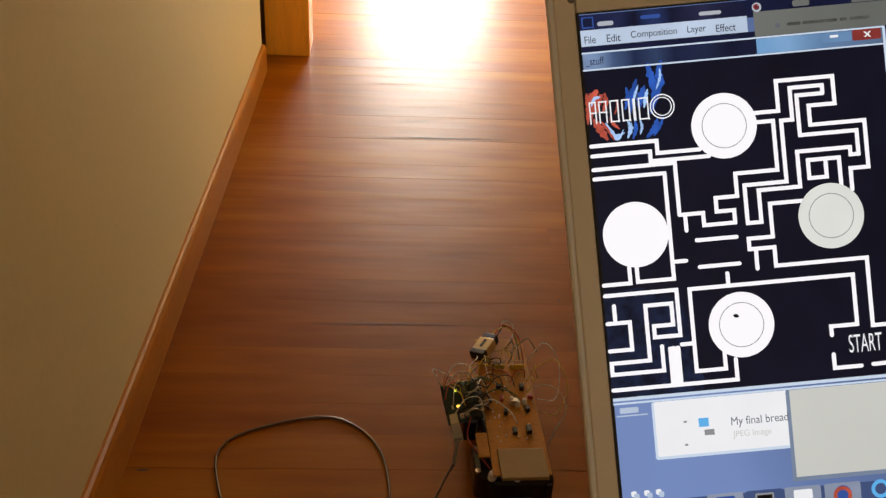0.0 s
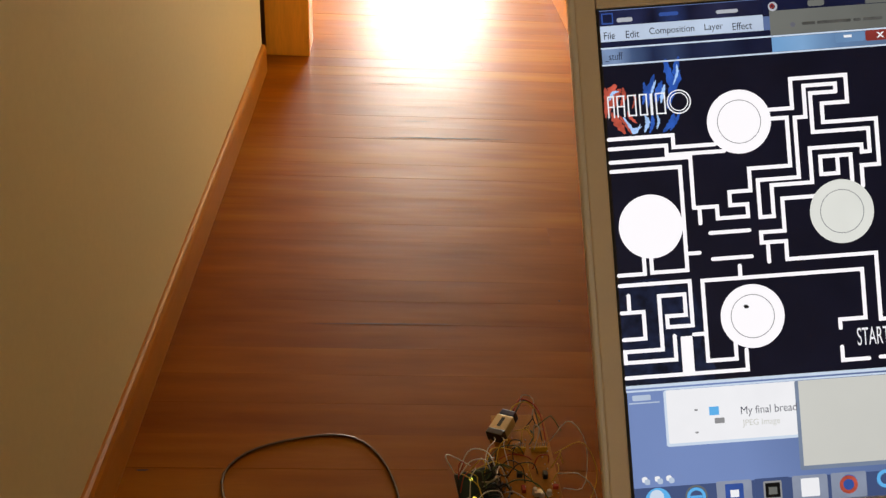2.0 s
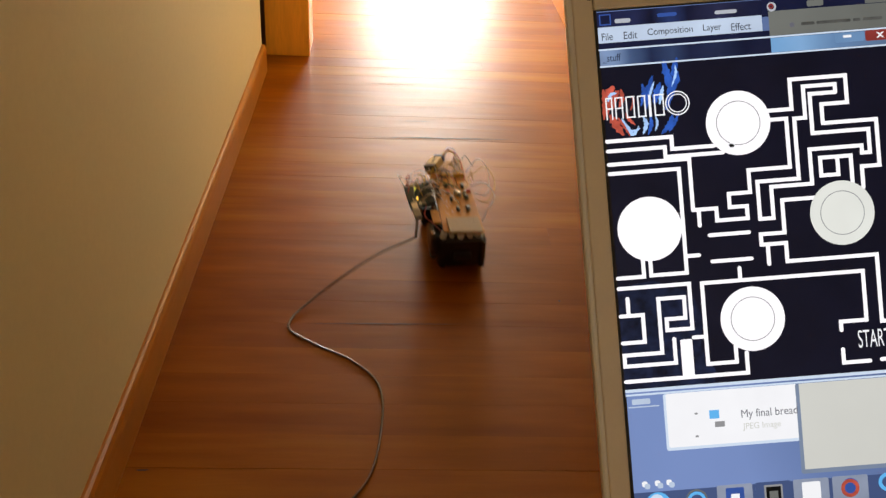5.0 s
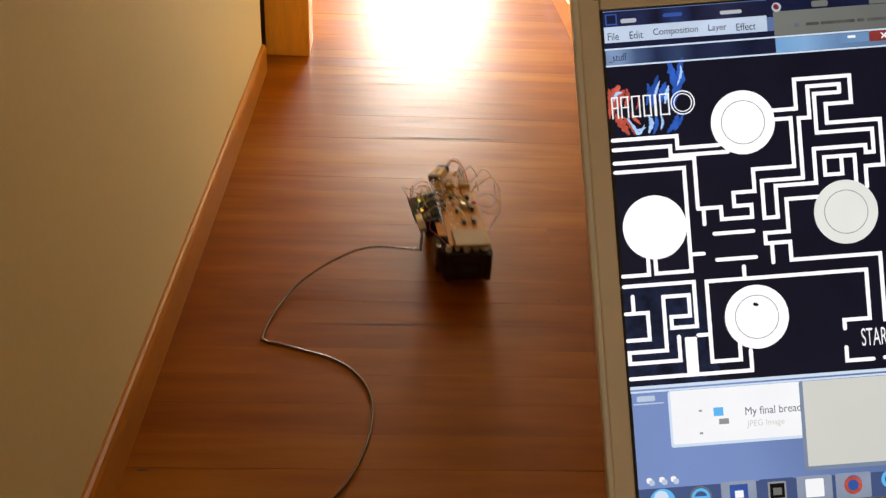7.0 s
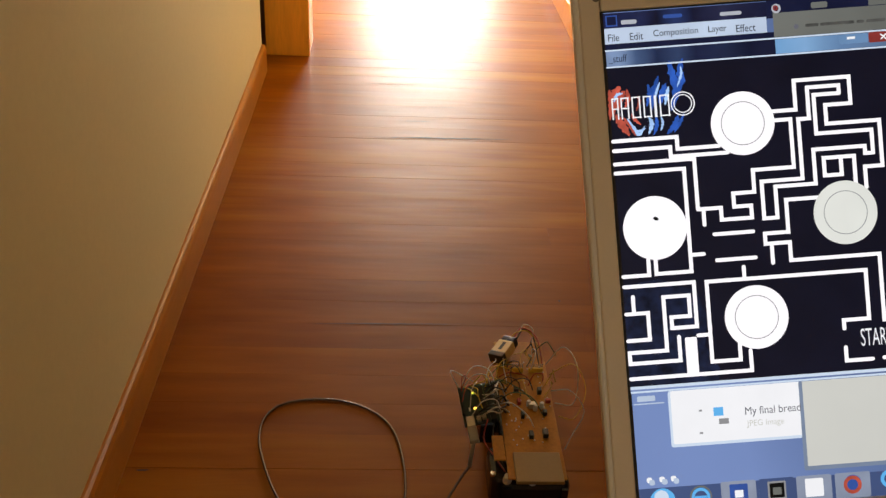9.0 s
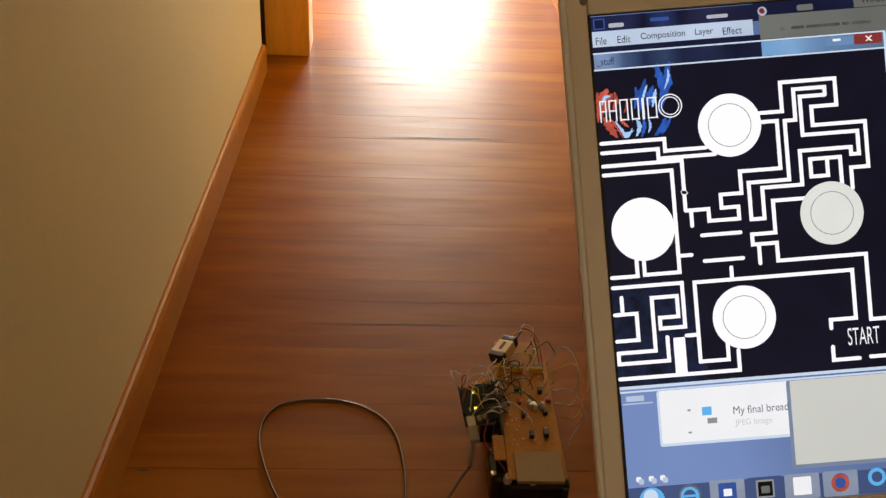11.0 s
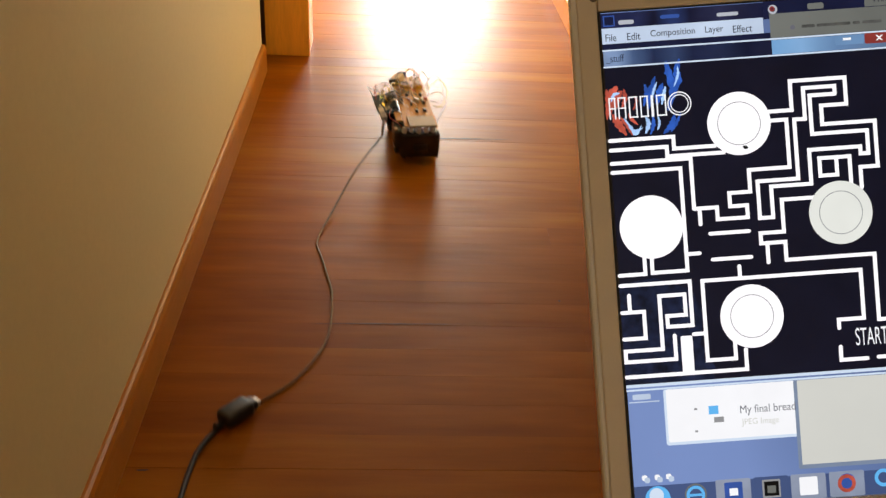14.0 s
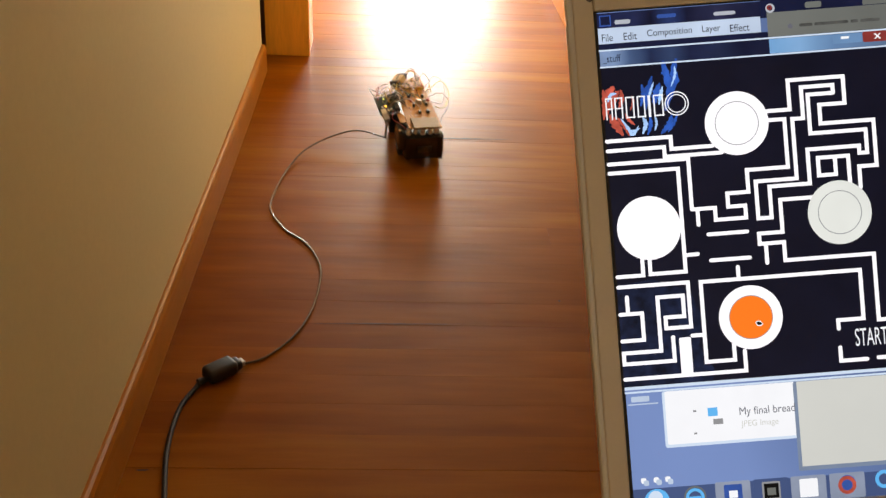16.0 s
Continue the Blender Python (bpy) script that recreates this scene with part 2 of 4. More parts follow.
def build_shell():
    T = 0.12
    floor = setting("floor", box(X_ROOM - T, X_WIDE + T, Y_BACK - T, Y_FAR + T, -0.10, -0.006), M_GAP, "reddish brown varnished strip wood floor")
    setting("wall_left", skewed(box(XL - T, XL, 2.2, Y_WALL, 0, CEIL, bm=box(XL - T, XL, Y_BACK, 2.2, 0, CEIL))), M_WALL, "cream painted plaster hall wall")
    bm = box(-0.60, XL - T, Y_WALL - T, Y_WALL - 0.002, 0, CEIL)
    box(-0.72, -0.60, Y_WALL - T, Y_END, 0, CEIL, bm=bm)
    setting("wall_recess", bm, M_WALL, "cream wall of a shallow recess beside the opening")
    a0, a1, b0, b1 = FILL_WIN3
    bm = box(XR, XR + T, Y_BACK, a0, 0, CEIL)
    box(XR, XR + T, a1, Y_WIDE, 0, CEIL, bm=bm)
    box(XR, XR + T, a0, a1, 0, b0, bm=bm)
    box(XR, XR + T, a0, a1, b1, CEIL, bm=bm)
    setting("wall_right", bm, M_WALL, "cream painted plaster wall with a small opening added for fill light")
    # hidden window, put in only to hold the hall's side fill
    fill_win3 = tagged(new("fill_window_3"), "small white-painted hall window, added unseen for fill light", "", "", "structure")
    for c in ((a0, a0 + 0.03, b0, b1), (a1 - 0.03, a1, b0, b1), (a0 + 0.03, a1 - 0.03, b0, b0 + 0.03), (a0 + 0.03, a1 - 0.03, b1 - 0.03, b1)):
        part("window_frame", box(XR + 0.06, XR + 0.10, c[0], c[1], c[2], c[3], 0.004), M_WHITE, fill_win3)
    bm = box(XR + T, X_WIDE, Y_WIDE - T, Y_WIDE, 0, CEIL)
    box(X_WIDE, X_WIDE + T, Y_WIDE - T, Y_FAR + T, 0, CEIL, bm=bm)
    setting("wall_room_side", bm, M_WALL, "cream walls where the room beyond widens")
    # back wall, left open in the middle for the added fill
    bm = box(XL - T, -0.13, Y_BACK - T, Y_BACK, 0, CEIL)
    box(0.37, XR + T, Y_BACK - T, Y_BACK, 0, CEIL, bm=bm)
    box(-0.13, 0.37, Y_BACK - T, Y_BACK, 0, 1.15, bm=bm)
    box(-0.13, 0.37, Y_BACK - T, Y_BACK, 2.05, CEIL, bm=bm)
    setting("wall_back", bm, M_WALL, "plain cream wall closing the hall, with an opening added for fill light")
    bm = box(X_ROOM, XL - T, Y_END, Y_END + T, 0, CEIL)
    box(XL - T, -0.252, Y_END + 0.002, Y_END + T, 0, CEIL, bm=bm)
    box(-0.252, XR, Y_END + 0.002, Y_END + T, 2.06, CEIL, bm=bm)
    setting("wall_end", bm, M_WALL, "cream wall with a cased opening at the end of the hall")
    a0, a1, b0, b1 = FILL_WIN2
    bm = box(X_ROOM - T, X_ROOM, Y_END, a0, 0, CEIL)
    box(X_ROOM - T, X_ROOM, a1, Y_FAR + T, 0, CEIL, bm=bm)
    box(X_ROOM - T, X_ROOM, a0, a1, 0, b0, bm=bm)
    box(X_ROOM - T, X_ROOM, a0, a1, b1, CEIL, bm=bm)
    setting("wall_room", bm, M_WALL, "cream wall of the room beyond with an added opening for fill light")
    # this side window is added only to carry the room's fill light
    fill_win2 = tagged(new("fill_window_2"), "white-painted side window added unseen to light the room beyond", "", "", "structure")
    for c in ((a0, a0 + 0.045, b0, b1), (a1 - 0.045, a1, b0, b1), (a0 + 0.045, a1 - 0.045, b0, b0 + 0.045), (a0 + 0.045, a1 - 0.045, b1 - 0.045, b1)):
        part("window_frame", box(X_ROOM - 0.10, X_ROOM - 0.06, c[0], c[1], c[2], c[3], 0.004), M_WHITE, fill_win2)
    x0, x1, z0, z1 = WIN
    bm = box(X_ROOM, x0, Y_FAR, Y_FAR + T, 0, CEIL)
    box(x1, X_WIDE, Y_FAR, Y_FAR + T, 0, CEIL, bm=bm)
    box(x0, x1, Y_FAR, Y_FAR + T, 0, z0, bm=bm)
    box(x0, x1, Y_FAR, Y_FAR + T, z1, CEIL, bm=bm)
    setting("wall_far", bm, M_WALL, "cream far wall with the bright window")
    setting("ceiling", box(X_ROOM - T, X_WIDE + T, Y_BACK - T, Y_FAR + T, CEIL, CEIL + 0.1), M_CEIL, "white painted ceiling")

    win = tagged(new("window_1"), "bright white-painted window in the far wall", "", "", "structure")
    w = 0.045
    for a in ((x0, x0 + w, z0, z1), (x1 - w, x1, z0, z1), (x0 + w, x1 - w, z0, z0 + w), (x0 + w, x1 - w, z1 - w, z1)):
        part("window_frame", box(a[0], a[1], Y_FAR + 0.05, Y_FAR + 0.10, a[2], a[3], 0.004), M_WHITE, win)
    pane = part("pane", box(x0 + w, x1 - w, Y_FAR + 0.075, Y_FAR + 0.079, z0 + w, z1 - w), M_GLASS, win)
    pane.visible_shadow = False
    part("window_sill", box(x0 - 0.05, x1 + 0.05, Y_FAR - 0.05, Y_FAR + 0.045, z0 - 0.03, z0 - 0.002, 0.006), M_WHITE, win)

    # baseboards with a rounded top
    def board(x, s, y0, y1, name, label):
        pts = [(x, 0), (x + s * 0.012, 0), (x + s * 0.012, 0.054), (x + s * 0.011, 0.065), (x + s * 0.008, 0.0720), (x + s * 0.004, 0.0748), (x, 0.0750)]
        bm = profile_run(pts, 2.2, y1, profile_run(pts, y0, 2.2))
        setting(name, skewed(bm) if s > 0 else bm, M_TRIM, label, False)
    board(XL, 1, Y_BACK, Y_WALL, "baseboard", "orange-brown stained wooden baseboard, rounded top edge")
    board(XR, -1, Y_BACK, Y_WIDE, "baseboard", "orange-brown stained wooden baseboard on the opposite wall")

    casing = tagged(new("trim"), "orange stained wooden casing round the opening", "", "", "structure")
    # dark brown strip that paints in the shade of the corner gap
    part("seal_strip", box(-0.40, -0.3565, Y_END - 0.012, Y_END + 0.001, 0, 2.07, 0.002), M_GAP_SHADE, casing, "dark strip painted as the shade of the gap beside the casing")
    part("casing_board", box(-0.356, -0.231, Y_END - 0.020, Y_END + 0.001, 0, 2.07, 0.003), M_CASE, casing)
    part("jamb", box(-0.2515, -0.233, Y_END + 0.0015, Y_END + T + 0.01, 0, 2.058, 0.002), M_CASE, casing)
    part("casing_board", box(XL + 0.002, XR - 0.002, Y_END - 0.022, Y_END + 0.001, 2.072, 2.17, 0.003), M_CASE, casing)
    part("hinge", box(XL - 0.012, XL + 0.010, Y_END - 0.031, Y_END - 0.0205, 0.165, 0.24, 0.002), M_RUBBER, casing)
    return floor


FLOOR = build_shell()


def build_fill_lamp(x, y, z):
    # holder added above the picture to go with a fill bulb
    lamp = thing("fill_ceiling_lamp", "plain white bulb holder added unseen on the ceiling for fill light", "lamp", "ceiling lamps")
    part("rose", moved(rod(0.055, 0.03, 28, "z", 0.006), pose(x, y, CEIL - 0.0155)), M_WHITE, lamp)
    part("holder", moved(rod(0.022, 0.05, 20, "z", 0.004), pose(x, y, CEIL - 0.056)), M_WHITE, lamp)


for _place in FILL_LAMPS:
    build_fill_lamp(*_place)


# ---- laptop ----
U = 0.0002588        # one point of the 1280 x 800 display
G_WHITE = glow("display_white", (1.0, 0.97, 1.0), 1.05)
G_PALE = glow("display_pale_grey", (0.80, 0.81, 0.76), 0.95, 0.06)
G_DARK = glow("display_near_black", (0.0056, 0.0056, 0.0145), 1.0, 0.5, 40)
G_ROCK = glow("display_dark_rock", (0.008, 0.012, 0.034), 1.0, 1.6, 230)
G_MENU = glow("display_menu_blue_white", (0.50, 0.59, 0.74), 1.0, 0.25, 30)
G_TITLE = glow("display_title_navy", (0.0075, 0.010, 0.036), 1.0, 0.8, 50)
G_TITLE2 = glow("display_title_light_blue", (0.13, 0.24, 0.42), 1.0, 0.35, 25)
G_EDGE = glow("display_window_edge", (0.62, 0.72, 0.86), 1.0)
G_POP = glow("display_popup_white", (0.90, 0.90, 0.93), 1.0, 0.05)
G_GREY = glow("display_panel_grey", (0.60, 0.60, 0.56), 1.0, 0.12, 15)
G_TAB = glow("display_tab_beige", (0.145, 0.15, 0.137), 1.0, 0.3, 20)
G_TEXT = glow("display_dark_text", (0.012, 0.014, 0.035), 1.0)
G_MIDTEXT = glow("display_soft_dark_text", (0.13, 0.13, 0.16), 1.0)
G_TEXT2 = glow("display_faint_text", (0.45, 0.47, 0.52), 1.0)
G_SOFT = glow("display_tab_text", (0.075, 0.075, 0.070), 1.0, 0.9, 300)
G_RING = glow("display_ring_grey", (0.28, 0.28, 0.29), 1.0)
G_ORANGE = glow("display_orange", (1.0, 0.20, 0.015), 1.0, 0.06, 700)
G_RED = glow("display_red", (0.24, 0.035, 0.030), 1.0, 0.5, 120)
G_FIRE = glow("display_flame_red", (0.80, 0.14, 0.09), 0.6, 0.95, 220)
G_BLUE = glow("display_flame_blue", (0.045, 0.17, 0.78), 0.58, 0.95, 220)
G_PALEBLUE = glow("display_flame_pale_blue", (0.40, 0.60, 0.95), 1.0, 0.4, 160)
G_TASK = glow("display_taskbar_blue", (0.055, 0.085, 0.20), 1.0, 0.3, 20)
G_TASKL = glow("display_taskbar_tile", (0.19, 0.24, 0.34), 1.0, 0.2, 60)
G_ICONB = glow("display_icon_blue", (0.035, 0.085, 0.33), 1.0, 0.3, 200)
G_SKY = glow("display_icon_sky", (0.12, 0.45, 0.85), 1.0)
G_CURSOR = glow("display_black_pointer", (0.004, 0.004, 0.004), 1.0)
LAYER = 0.00022


def glow_ramp(name, stops, power=1.0, var=0.0, scale=60.0, slope=0.0):
    """A lit patch of the display whose colour runs across it: stops of display point and colour."""
    m = glow(name, (1, 1, 1), power, var, scale)
    N, Lk = m.node_tree.nodes, m.node_tree.links
    tc, xyz, ramp = N.new("ShaderNodeTexCoord"), N.new("ShaderNodeSeparateXYZ"), N.new("ShaderNodeValToRGB")
    Lk.new(tc.outputs["Object"], xyz.inputs[0])
    x0, x1 = stops[0][0], stops[-1][0]
    lean, pos = N.new("ShaderNodeMath"), N.new("ShaderNodeMath")
    lean.operation = pos.operation = "MULTIPLY_ADD"
    Lk.new(xyz.outputs[1], lean.inputs[0])
    lean.inputs[1].default_value = slope
    Lk.new(xyz.outputs[0], lean.inputs[2])
    Lk.new(lean.outputs[0], pos.inputs[0])
    pos.inputs[1].default_value, pos.inputs[2].default_value = 1 / ((x1 - x0) * U), -x0 / (x1 - x0)
    Lk.new(pos.outputs[0], ramp.inputs[0])
    el = ramp.color_ramp.elements
    el[0].position, el[0].color = 0.0, (*stops[0][1], 1)
    el[1].position, el[1].color = 1.0, (*stops[-1][1], 1)
    for x, c in stops[1:-1]:
        el.new((x - x0) / (x1 - x0)).color = (*c, 1)
    Lk.new(ramp.outputs[0], N["Principled BSDF"].inputs["Emission Color"])
    return m


G_DESK = glow_ramp("display_desktop_blue", [(0, (0.18, 0.26, 0.52)), (120, (0.135, 0.20, 0.41)), (300, (0.095, 0.145, 0.30)), (1328, (0.08, 0.12, 0.26))], 1.0, 0.12, 10, 0.25)
G_GLASS = glow_ramp("display_title_glass", [(0, (0.20, 0.28, 0.46)), (22, (0.20, 0.29, 0.48)), (50, (0.06, 0.10, 0.21)), (85, (0.012, 0.020, 0.060)), (120, (0.030, 0.050, 0.120)), (150, (0.010, 0.014, 0.045)),
                                            (200, (0.016, 0.024, 0.066)), (240, (0.007, 0.009, 0.030)), (281, (0.010, 0.012, 0.036))], 1.0, 0.55, 60)
G_SHEEN = glow_ramp("display_title_light_blue_run", [(281, (0.16, 0.34, 0.60)), (330, (0.22, 0.40, 0.66)), (390, (0.12, 0.22, 0.40)), (485, (0.10, 0.15, 0.25))], 1.0, 0.25, 40)
G_STRIP = glow_ramp("display_title_navy_run", [(0, (0.010, 0.013, 0.05)), (60, (0.014, 0.018, 0.06)), (90, (0.006, 0.007, 0.022)), (118, (0.020, 0.035, 0.12)), (150, (0.007, 0.008, 0.026)), (200, (0.020, 0.022, 0.060)), (272, (0.008, 0.010, 0.034))], 1.0, 0.6, 80)
G_TILE = glow_ramp("display_taskbar_tile_run", [(-200, (0.30, 0.33, 0.42)), (600, (0.22, 0.26, 0.36))], 1.0, 0.3, 90)


def on_screen(sx, sy, layer):
    return Vector((sx * U, -sy * U, layer * LAYER))


def slab(poly, layer, bm=None):
    """A thin flat patch of the display with the outline poly, in display points."""
    b = bmesh.new()
    lo = [b.verts.new(on_screen(x, y, layer - 0.7)) for x, y in poly]
    hi = [b.verts.new(on_screen(x, y, layer)) for x, y in poly]
    n = len(poly)
    for i in range(n):
        b.faces.new((lo[i], lo[(i + 1) % n], hi[(i + 1) % n], hi[i]))
    b.faces.new(hi)
    b.faces.new(lo[::-1])
    return merge(bm, b)


def rect(x0, y0, x1, y1, layer, r=0.0, bm=None):
    if not r:
        return slab([(x0, y0), (x1, y0), (x1, y1), (x0, y1)], layer, bm)
    poly = []
    for cx, cy, a0 in ((x1 - r, y0 + r, -90), (x1 - r, y1 - r, 0), (x0 + r, y1 - r, 90), (x0 + r, y0 + r, 180)):
        poly += [(cx + r * math.cos(radians(a0 + k * 22.5)), cy + r * math.sin(radians(a0 + k * 22.5))) for k in range(5)]
    return slab(poly, layer, bm)


def disc(cx, cy, r, layer, n=56, bm=None):
    return slab([(cx + r * math.cos(2 * math.pi * k / n), cy + r * math.sin(2 * math.pi * k / n)) for k in range(n)], layer, bm)


def ring(cx, cy, r, w, layer, n=56, bm=None):
    b = bmesh.new()
    vs = [[b.verts.new(on_screen(cx + q * math.cos(2 * math.pi * k / n), cy + q * math.sin(2 * math.pi * k / n), layer)) for k in range(n)] for q in (r - w / 2, r + w / 2)]
    for k in range(n):
        b.faces.new((vs[0][k], vs[0][(k + 1) % n], vs[1][(k + 1) % n], vs[1][k]))
    return merge(bm, b)


def track(text, w, layer):
    """A maze line with square corners and rounded ends through the points 'x,y x,y ...', as one outline."""
    P = [Vector([float(c) for c in q.split(",")]) for q in text.split()]
    h = w / 2
    dirs = [(b - a).normalized() for a, b in zip(P, P[1:])]
    left, right = [], []
    for i, p in enumerate(P):
        d0, d1 = dirs[max(i - 1, 0)], dirs[min(i, len(dirs) - 1)]
        n0, n1 = Vector((-d0.y, d0.x)), Vector((-d1.y, d1.x))
        m = n0 if (n0 - n1).length < 1e-6 else n0 + n1
        left.append(p + m * h)
        right.append(p - m * h)
    def cap(p, d):
        n = Vector((-d.y, d.x))
        return [p + n * h * math.cos(a) + d * h * math.sin(a) for a in [math.pi * k / 6 for k in range(1, 6)]]
    poly = left + cap(P[-1], dirs[-1]) + right[::-1] + [p for p in cap(P[0], -dirs[0])]
    return slab([tuple(p) for p in poly], layer)


def writing(name, text, x, y, height, width, layer, material, parent, label=""):
    """Words on the display: x, y is the lower left corner, in display points."""
    cu = bpy.data.curves.new(name, "FONT")
    cu.body = text
    ob = bpy.data.objects.new(name, cu)
    scene.collection.objects.link(ob)
    bpy.context.view_layer.update()
    me = bpy.data.meshes.new_from_object(ob.evaluated_get(bpy.context.evaluated_depsgraph_get()))
    bpy.data.objects.remove(ob)
    xs, ys = [v.co.x for v in me.vertices], [v.co.y for v in me.vertices]
    for v in me.vertices:
        v.co = on_screen(x + (v.co.x - min(xs)) / (max(xs) - min(xs)) * width, y - (v.co.y - min(ys)) / (max(ys) - min(ys)) * height, layer)
    me.materials.clear()
    me.materials.append(material)
    o = new(name, me)
    o.parent = parent
    return tagged(o, label)


MAZE = ("267,184 306,184 306,136 397,136 397,180 355,180 355,211 442,211 442,286 413,286 413,320",
        "271,199 296,199 296,278 228,278 228,314 193,314 193,336 221,336 221,356 171,356 171,336 135,336",
        "142,336 142,362",
        "379,162 379,149 327,149 327,200 309,200 309,298 241,298 241,359 263,359 263,308 330,308 330,252 415,252 415,264 428,264 428,226 337,226 337,162 379,162",
        "396,311 396,267 346,267 346,296 374,296 374,269",
        "333,331 279,331 279,384 240,384 240,401 280,401 280,431 426,431 426,540 478,540",
        "250,403 250,433", "157,379 221,379", "158,422 222,422",
        "2,267 115,267 115,437 57,437 57,411", "116,410 137,410", "2,252 133,252 133,336",
        "2,214 107,214 107,234 175,234", "2,230 95,230 95,246 189,246", "2,438 45,438 45,412",
        "2,455 117,455 117,528 76,528 76,510 107,510 107,476 65,476 65,564 3,564 3,582 86,582 86,543",
        "2,544 38,544 38,500 2,500", "15,498 15,472",
        "185,561 185,588 138,588 138,456 401,456 401,536 359,536 359,550",
        "201,436 201,453", "118,543 135,543", "202,574 202,607 2,607", "359,581 359,603 402,603", "421,602 473,602")
BUTTONS = ((217, 200), (375, 359), (60, 361), (216, 520))


def build_laptop():
    lap = thing("laptop", "open silver-grey plastic laptop showing a white maze on black", "laptop")
    W, H = 1328 * U, 830 * U
    mg, top, bot = 0.0118, 0.016, 0.020
    # lid: a shell and a frame in front of the panel
    bm = box(-mg, W + mg, -H - bot, top, -0.0090, -0.0016, 0.003, seg=3)
    lid = part("lid", bm, M_LID, lap)
    bm = box(-mg + 0.002, -0.0010, -H - bot + 0.002, top - 0.002, -0.0016, 0.0012, 0.0008)
    box(W + 0.0004, W + mg - 0.002, -H - bot + 0.002, top - 0.002, -0.0016, 0.0012, 0.0008, bm)
    box(-0.0006, W + 0.0006, 0.0004, top - 0.002, -0.0016, 0.00118, 0.0008, bm)
    box(-0.0006, W + 0.0006, -H - bot + 0.002, -H - 0.0004, -0.0016, 0.00118, 0.0008, bm)
    part("bezel", bm, M_LID, lid)
    bm = box(-mg - 0.0006, -mg + 0.0026, -H - bot, top, -0.006, 0.0004, 0.0012)
    part("rim", bm, M_RIM, lid, "pale raised edge of the lid")
    part("rubber_bumper", moved(rod(0.0017, 0.0012, 20, bevel=0.0003), pose(-0.0023, 0.0062, 0.0016)), M_BUMPER, lid, "small round grey-brown rubber bumper")
    bm = box(-0.0010, 0.0003, -H, 0.0003, -0.0016, 0.0009)
    box(0.0003, W, -0.0002, 0.0003, -0.0016, 0.0009, bm=bm)
    part("inner_lip", bm, M_RUBBER, lid, "thin black lip round the display")
    # hinge and base, lying out from the hinge towards the user
    part("hinge", moved(rod(0.006, W - 0.04, 16, "x"), pose(W / 2, -H - bot - 0.002, -0.006)), M_RUBBER, lap)
    lie = pose(0, -H - bot - 0.006, -0.006, 31, 0, 0)
    part("base", moved(box(-mg, W + mg, -0.026, -0.002, 0.0, 0.235, 0.004), lie), M_LID, lap)
    part("keyboard", moved(box(0.01, W - 0.01, -0.002, 0.0005, 0.02, 0.125, 0.0008), lie), M_RUBBER, lap)
    part("touchpad", moved(box(W / 2 - 0.04, W / 2 + 0.04, -0.002, -0.0010, 0.145, 0.205, 0.0004), lie), M_RIM, lap)

    scr = part("screen", rect(0, 0, 1328, 830, 0), G_DESK, lap, "lit display with windows on a blue desktop")
    # the program behind: its title strip and menu bar
    part("title_strip", rect(0, 2, 1328, 30, 1), G_STRIP, scr)
    part("menu_bar", rect(0, 27, 270, 53, 1.8), G_MENU, scr, "pale blue menu bar")
    part("dark_strip", rect(0, 53, 1328, 68, 1.4), G_TITLE, scr)
    bm = rect(5, 6, 24, 24, 2)
    part("program_icon", bm, G_ICONB, scr)
    part("program_icon_face", rect(7, 8, 22, 22, 2.6), G_TITLE, scr)
    for x0, x1, y0, y1, g in ((30, 56, 15, 22, G_TEXT2), (100, 132, 11, 17, G_ICONB), (194, 230, 14, 20, G_TEXT2)):
        part("word_bar", rect(x0, y0, x1, y1, 2, 3), g, scr)
    for word, x, w in (("File", 7, 18), ("Edit", 43, 22), ("Composition", 82, 74), ("Layer", 173, 30), ("Effect", 219, 32)):
        writing("menu_word", word, x, 49, 14 if word in ("Composition", "Layer") else 12, w, 2.7, G_TEXT, scr)
    part("browser_title", rect(272, 0, 1328, 27, 2), G_TITLE, scr)
    part("browser_tab", rect(281, 22, 1328, 62, 2.6), G_TAB, scr, "beige browser tab")
    part("browser_icon", ring(287, 15, 6, 3.5, 2.8, 20), G_TEXT2, scr)
    part("browser_icon", ring(286, 14, 3, 3, 3.0, 16), G_RED, scr)
    part("tab_icon", disc(318, 47, 4, 3.2, 16), G_MIDTEXT, scr)
    part("word_bar", rect(345, 9, 372, 19, 2.8, 3), G_TAB, scr)
    for x, w in ((333, 22), (358, 56), (418, 12), (434, 32)):
        part("word_bar", rect(x, 44, x + w, 49, 3.2, 2), G_SOFT, scr)
    part("window_corner", rect(440, 0, 1328, 21, 3.0), G_TAB, scr)
    writing("menu_word", "Windows", 452, 15, 12, 56, 3.7, G_TEXT, scr)

    # the maze window
    part("window_title_bar", rect(0, 64, 485, 92, 4), G_GLASS, scr, "dark blue glassy title bar")
    part("window_title_sheen", rect(281, 66, 485, 90, 4.8), G_SHEEN, scr, "light blue glassy part of the title bar")
    writing("title_word", "_stuff", 5, 86, 14, 30, 5.2, G_TEXT, scr)
    bm = rect(0, 63, 486, 65.5, 5)
    rect(0, 90.5, 486, 93, 5.2, 0, bm)
    rect(484, 63, 488, 632, 5.3, 0, bm)
    part("window_edge", bm, G_EDGE, scr)
    part("minimise_button", rect(386, 67, 434, 82, 5.6, 3), G_TITLE2, scr)
    part("minimise_mark", rect(399, 71, 412, 75, 6.2), G_POP, scr)
    part("close_button", rect(435, 66, 481, 83, 5.6, 3), G_RED, scr, "red close button")
    bm = slab([(453, 70), (456, 70), (465, 79), (462, 79)], 6.3)
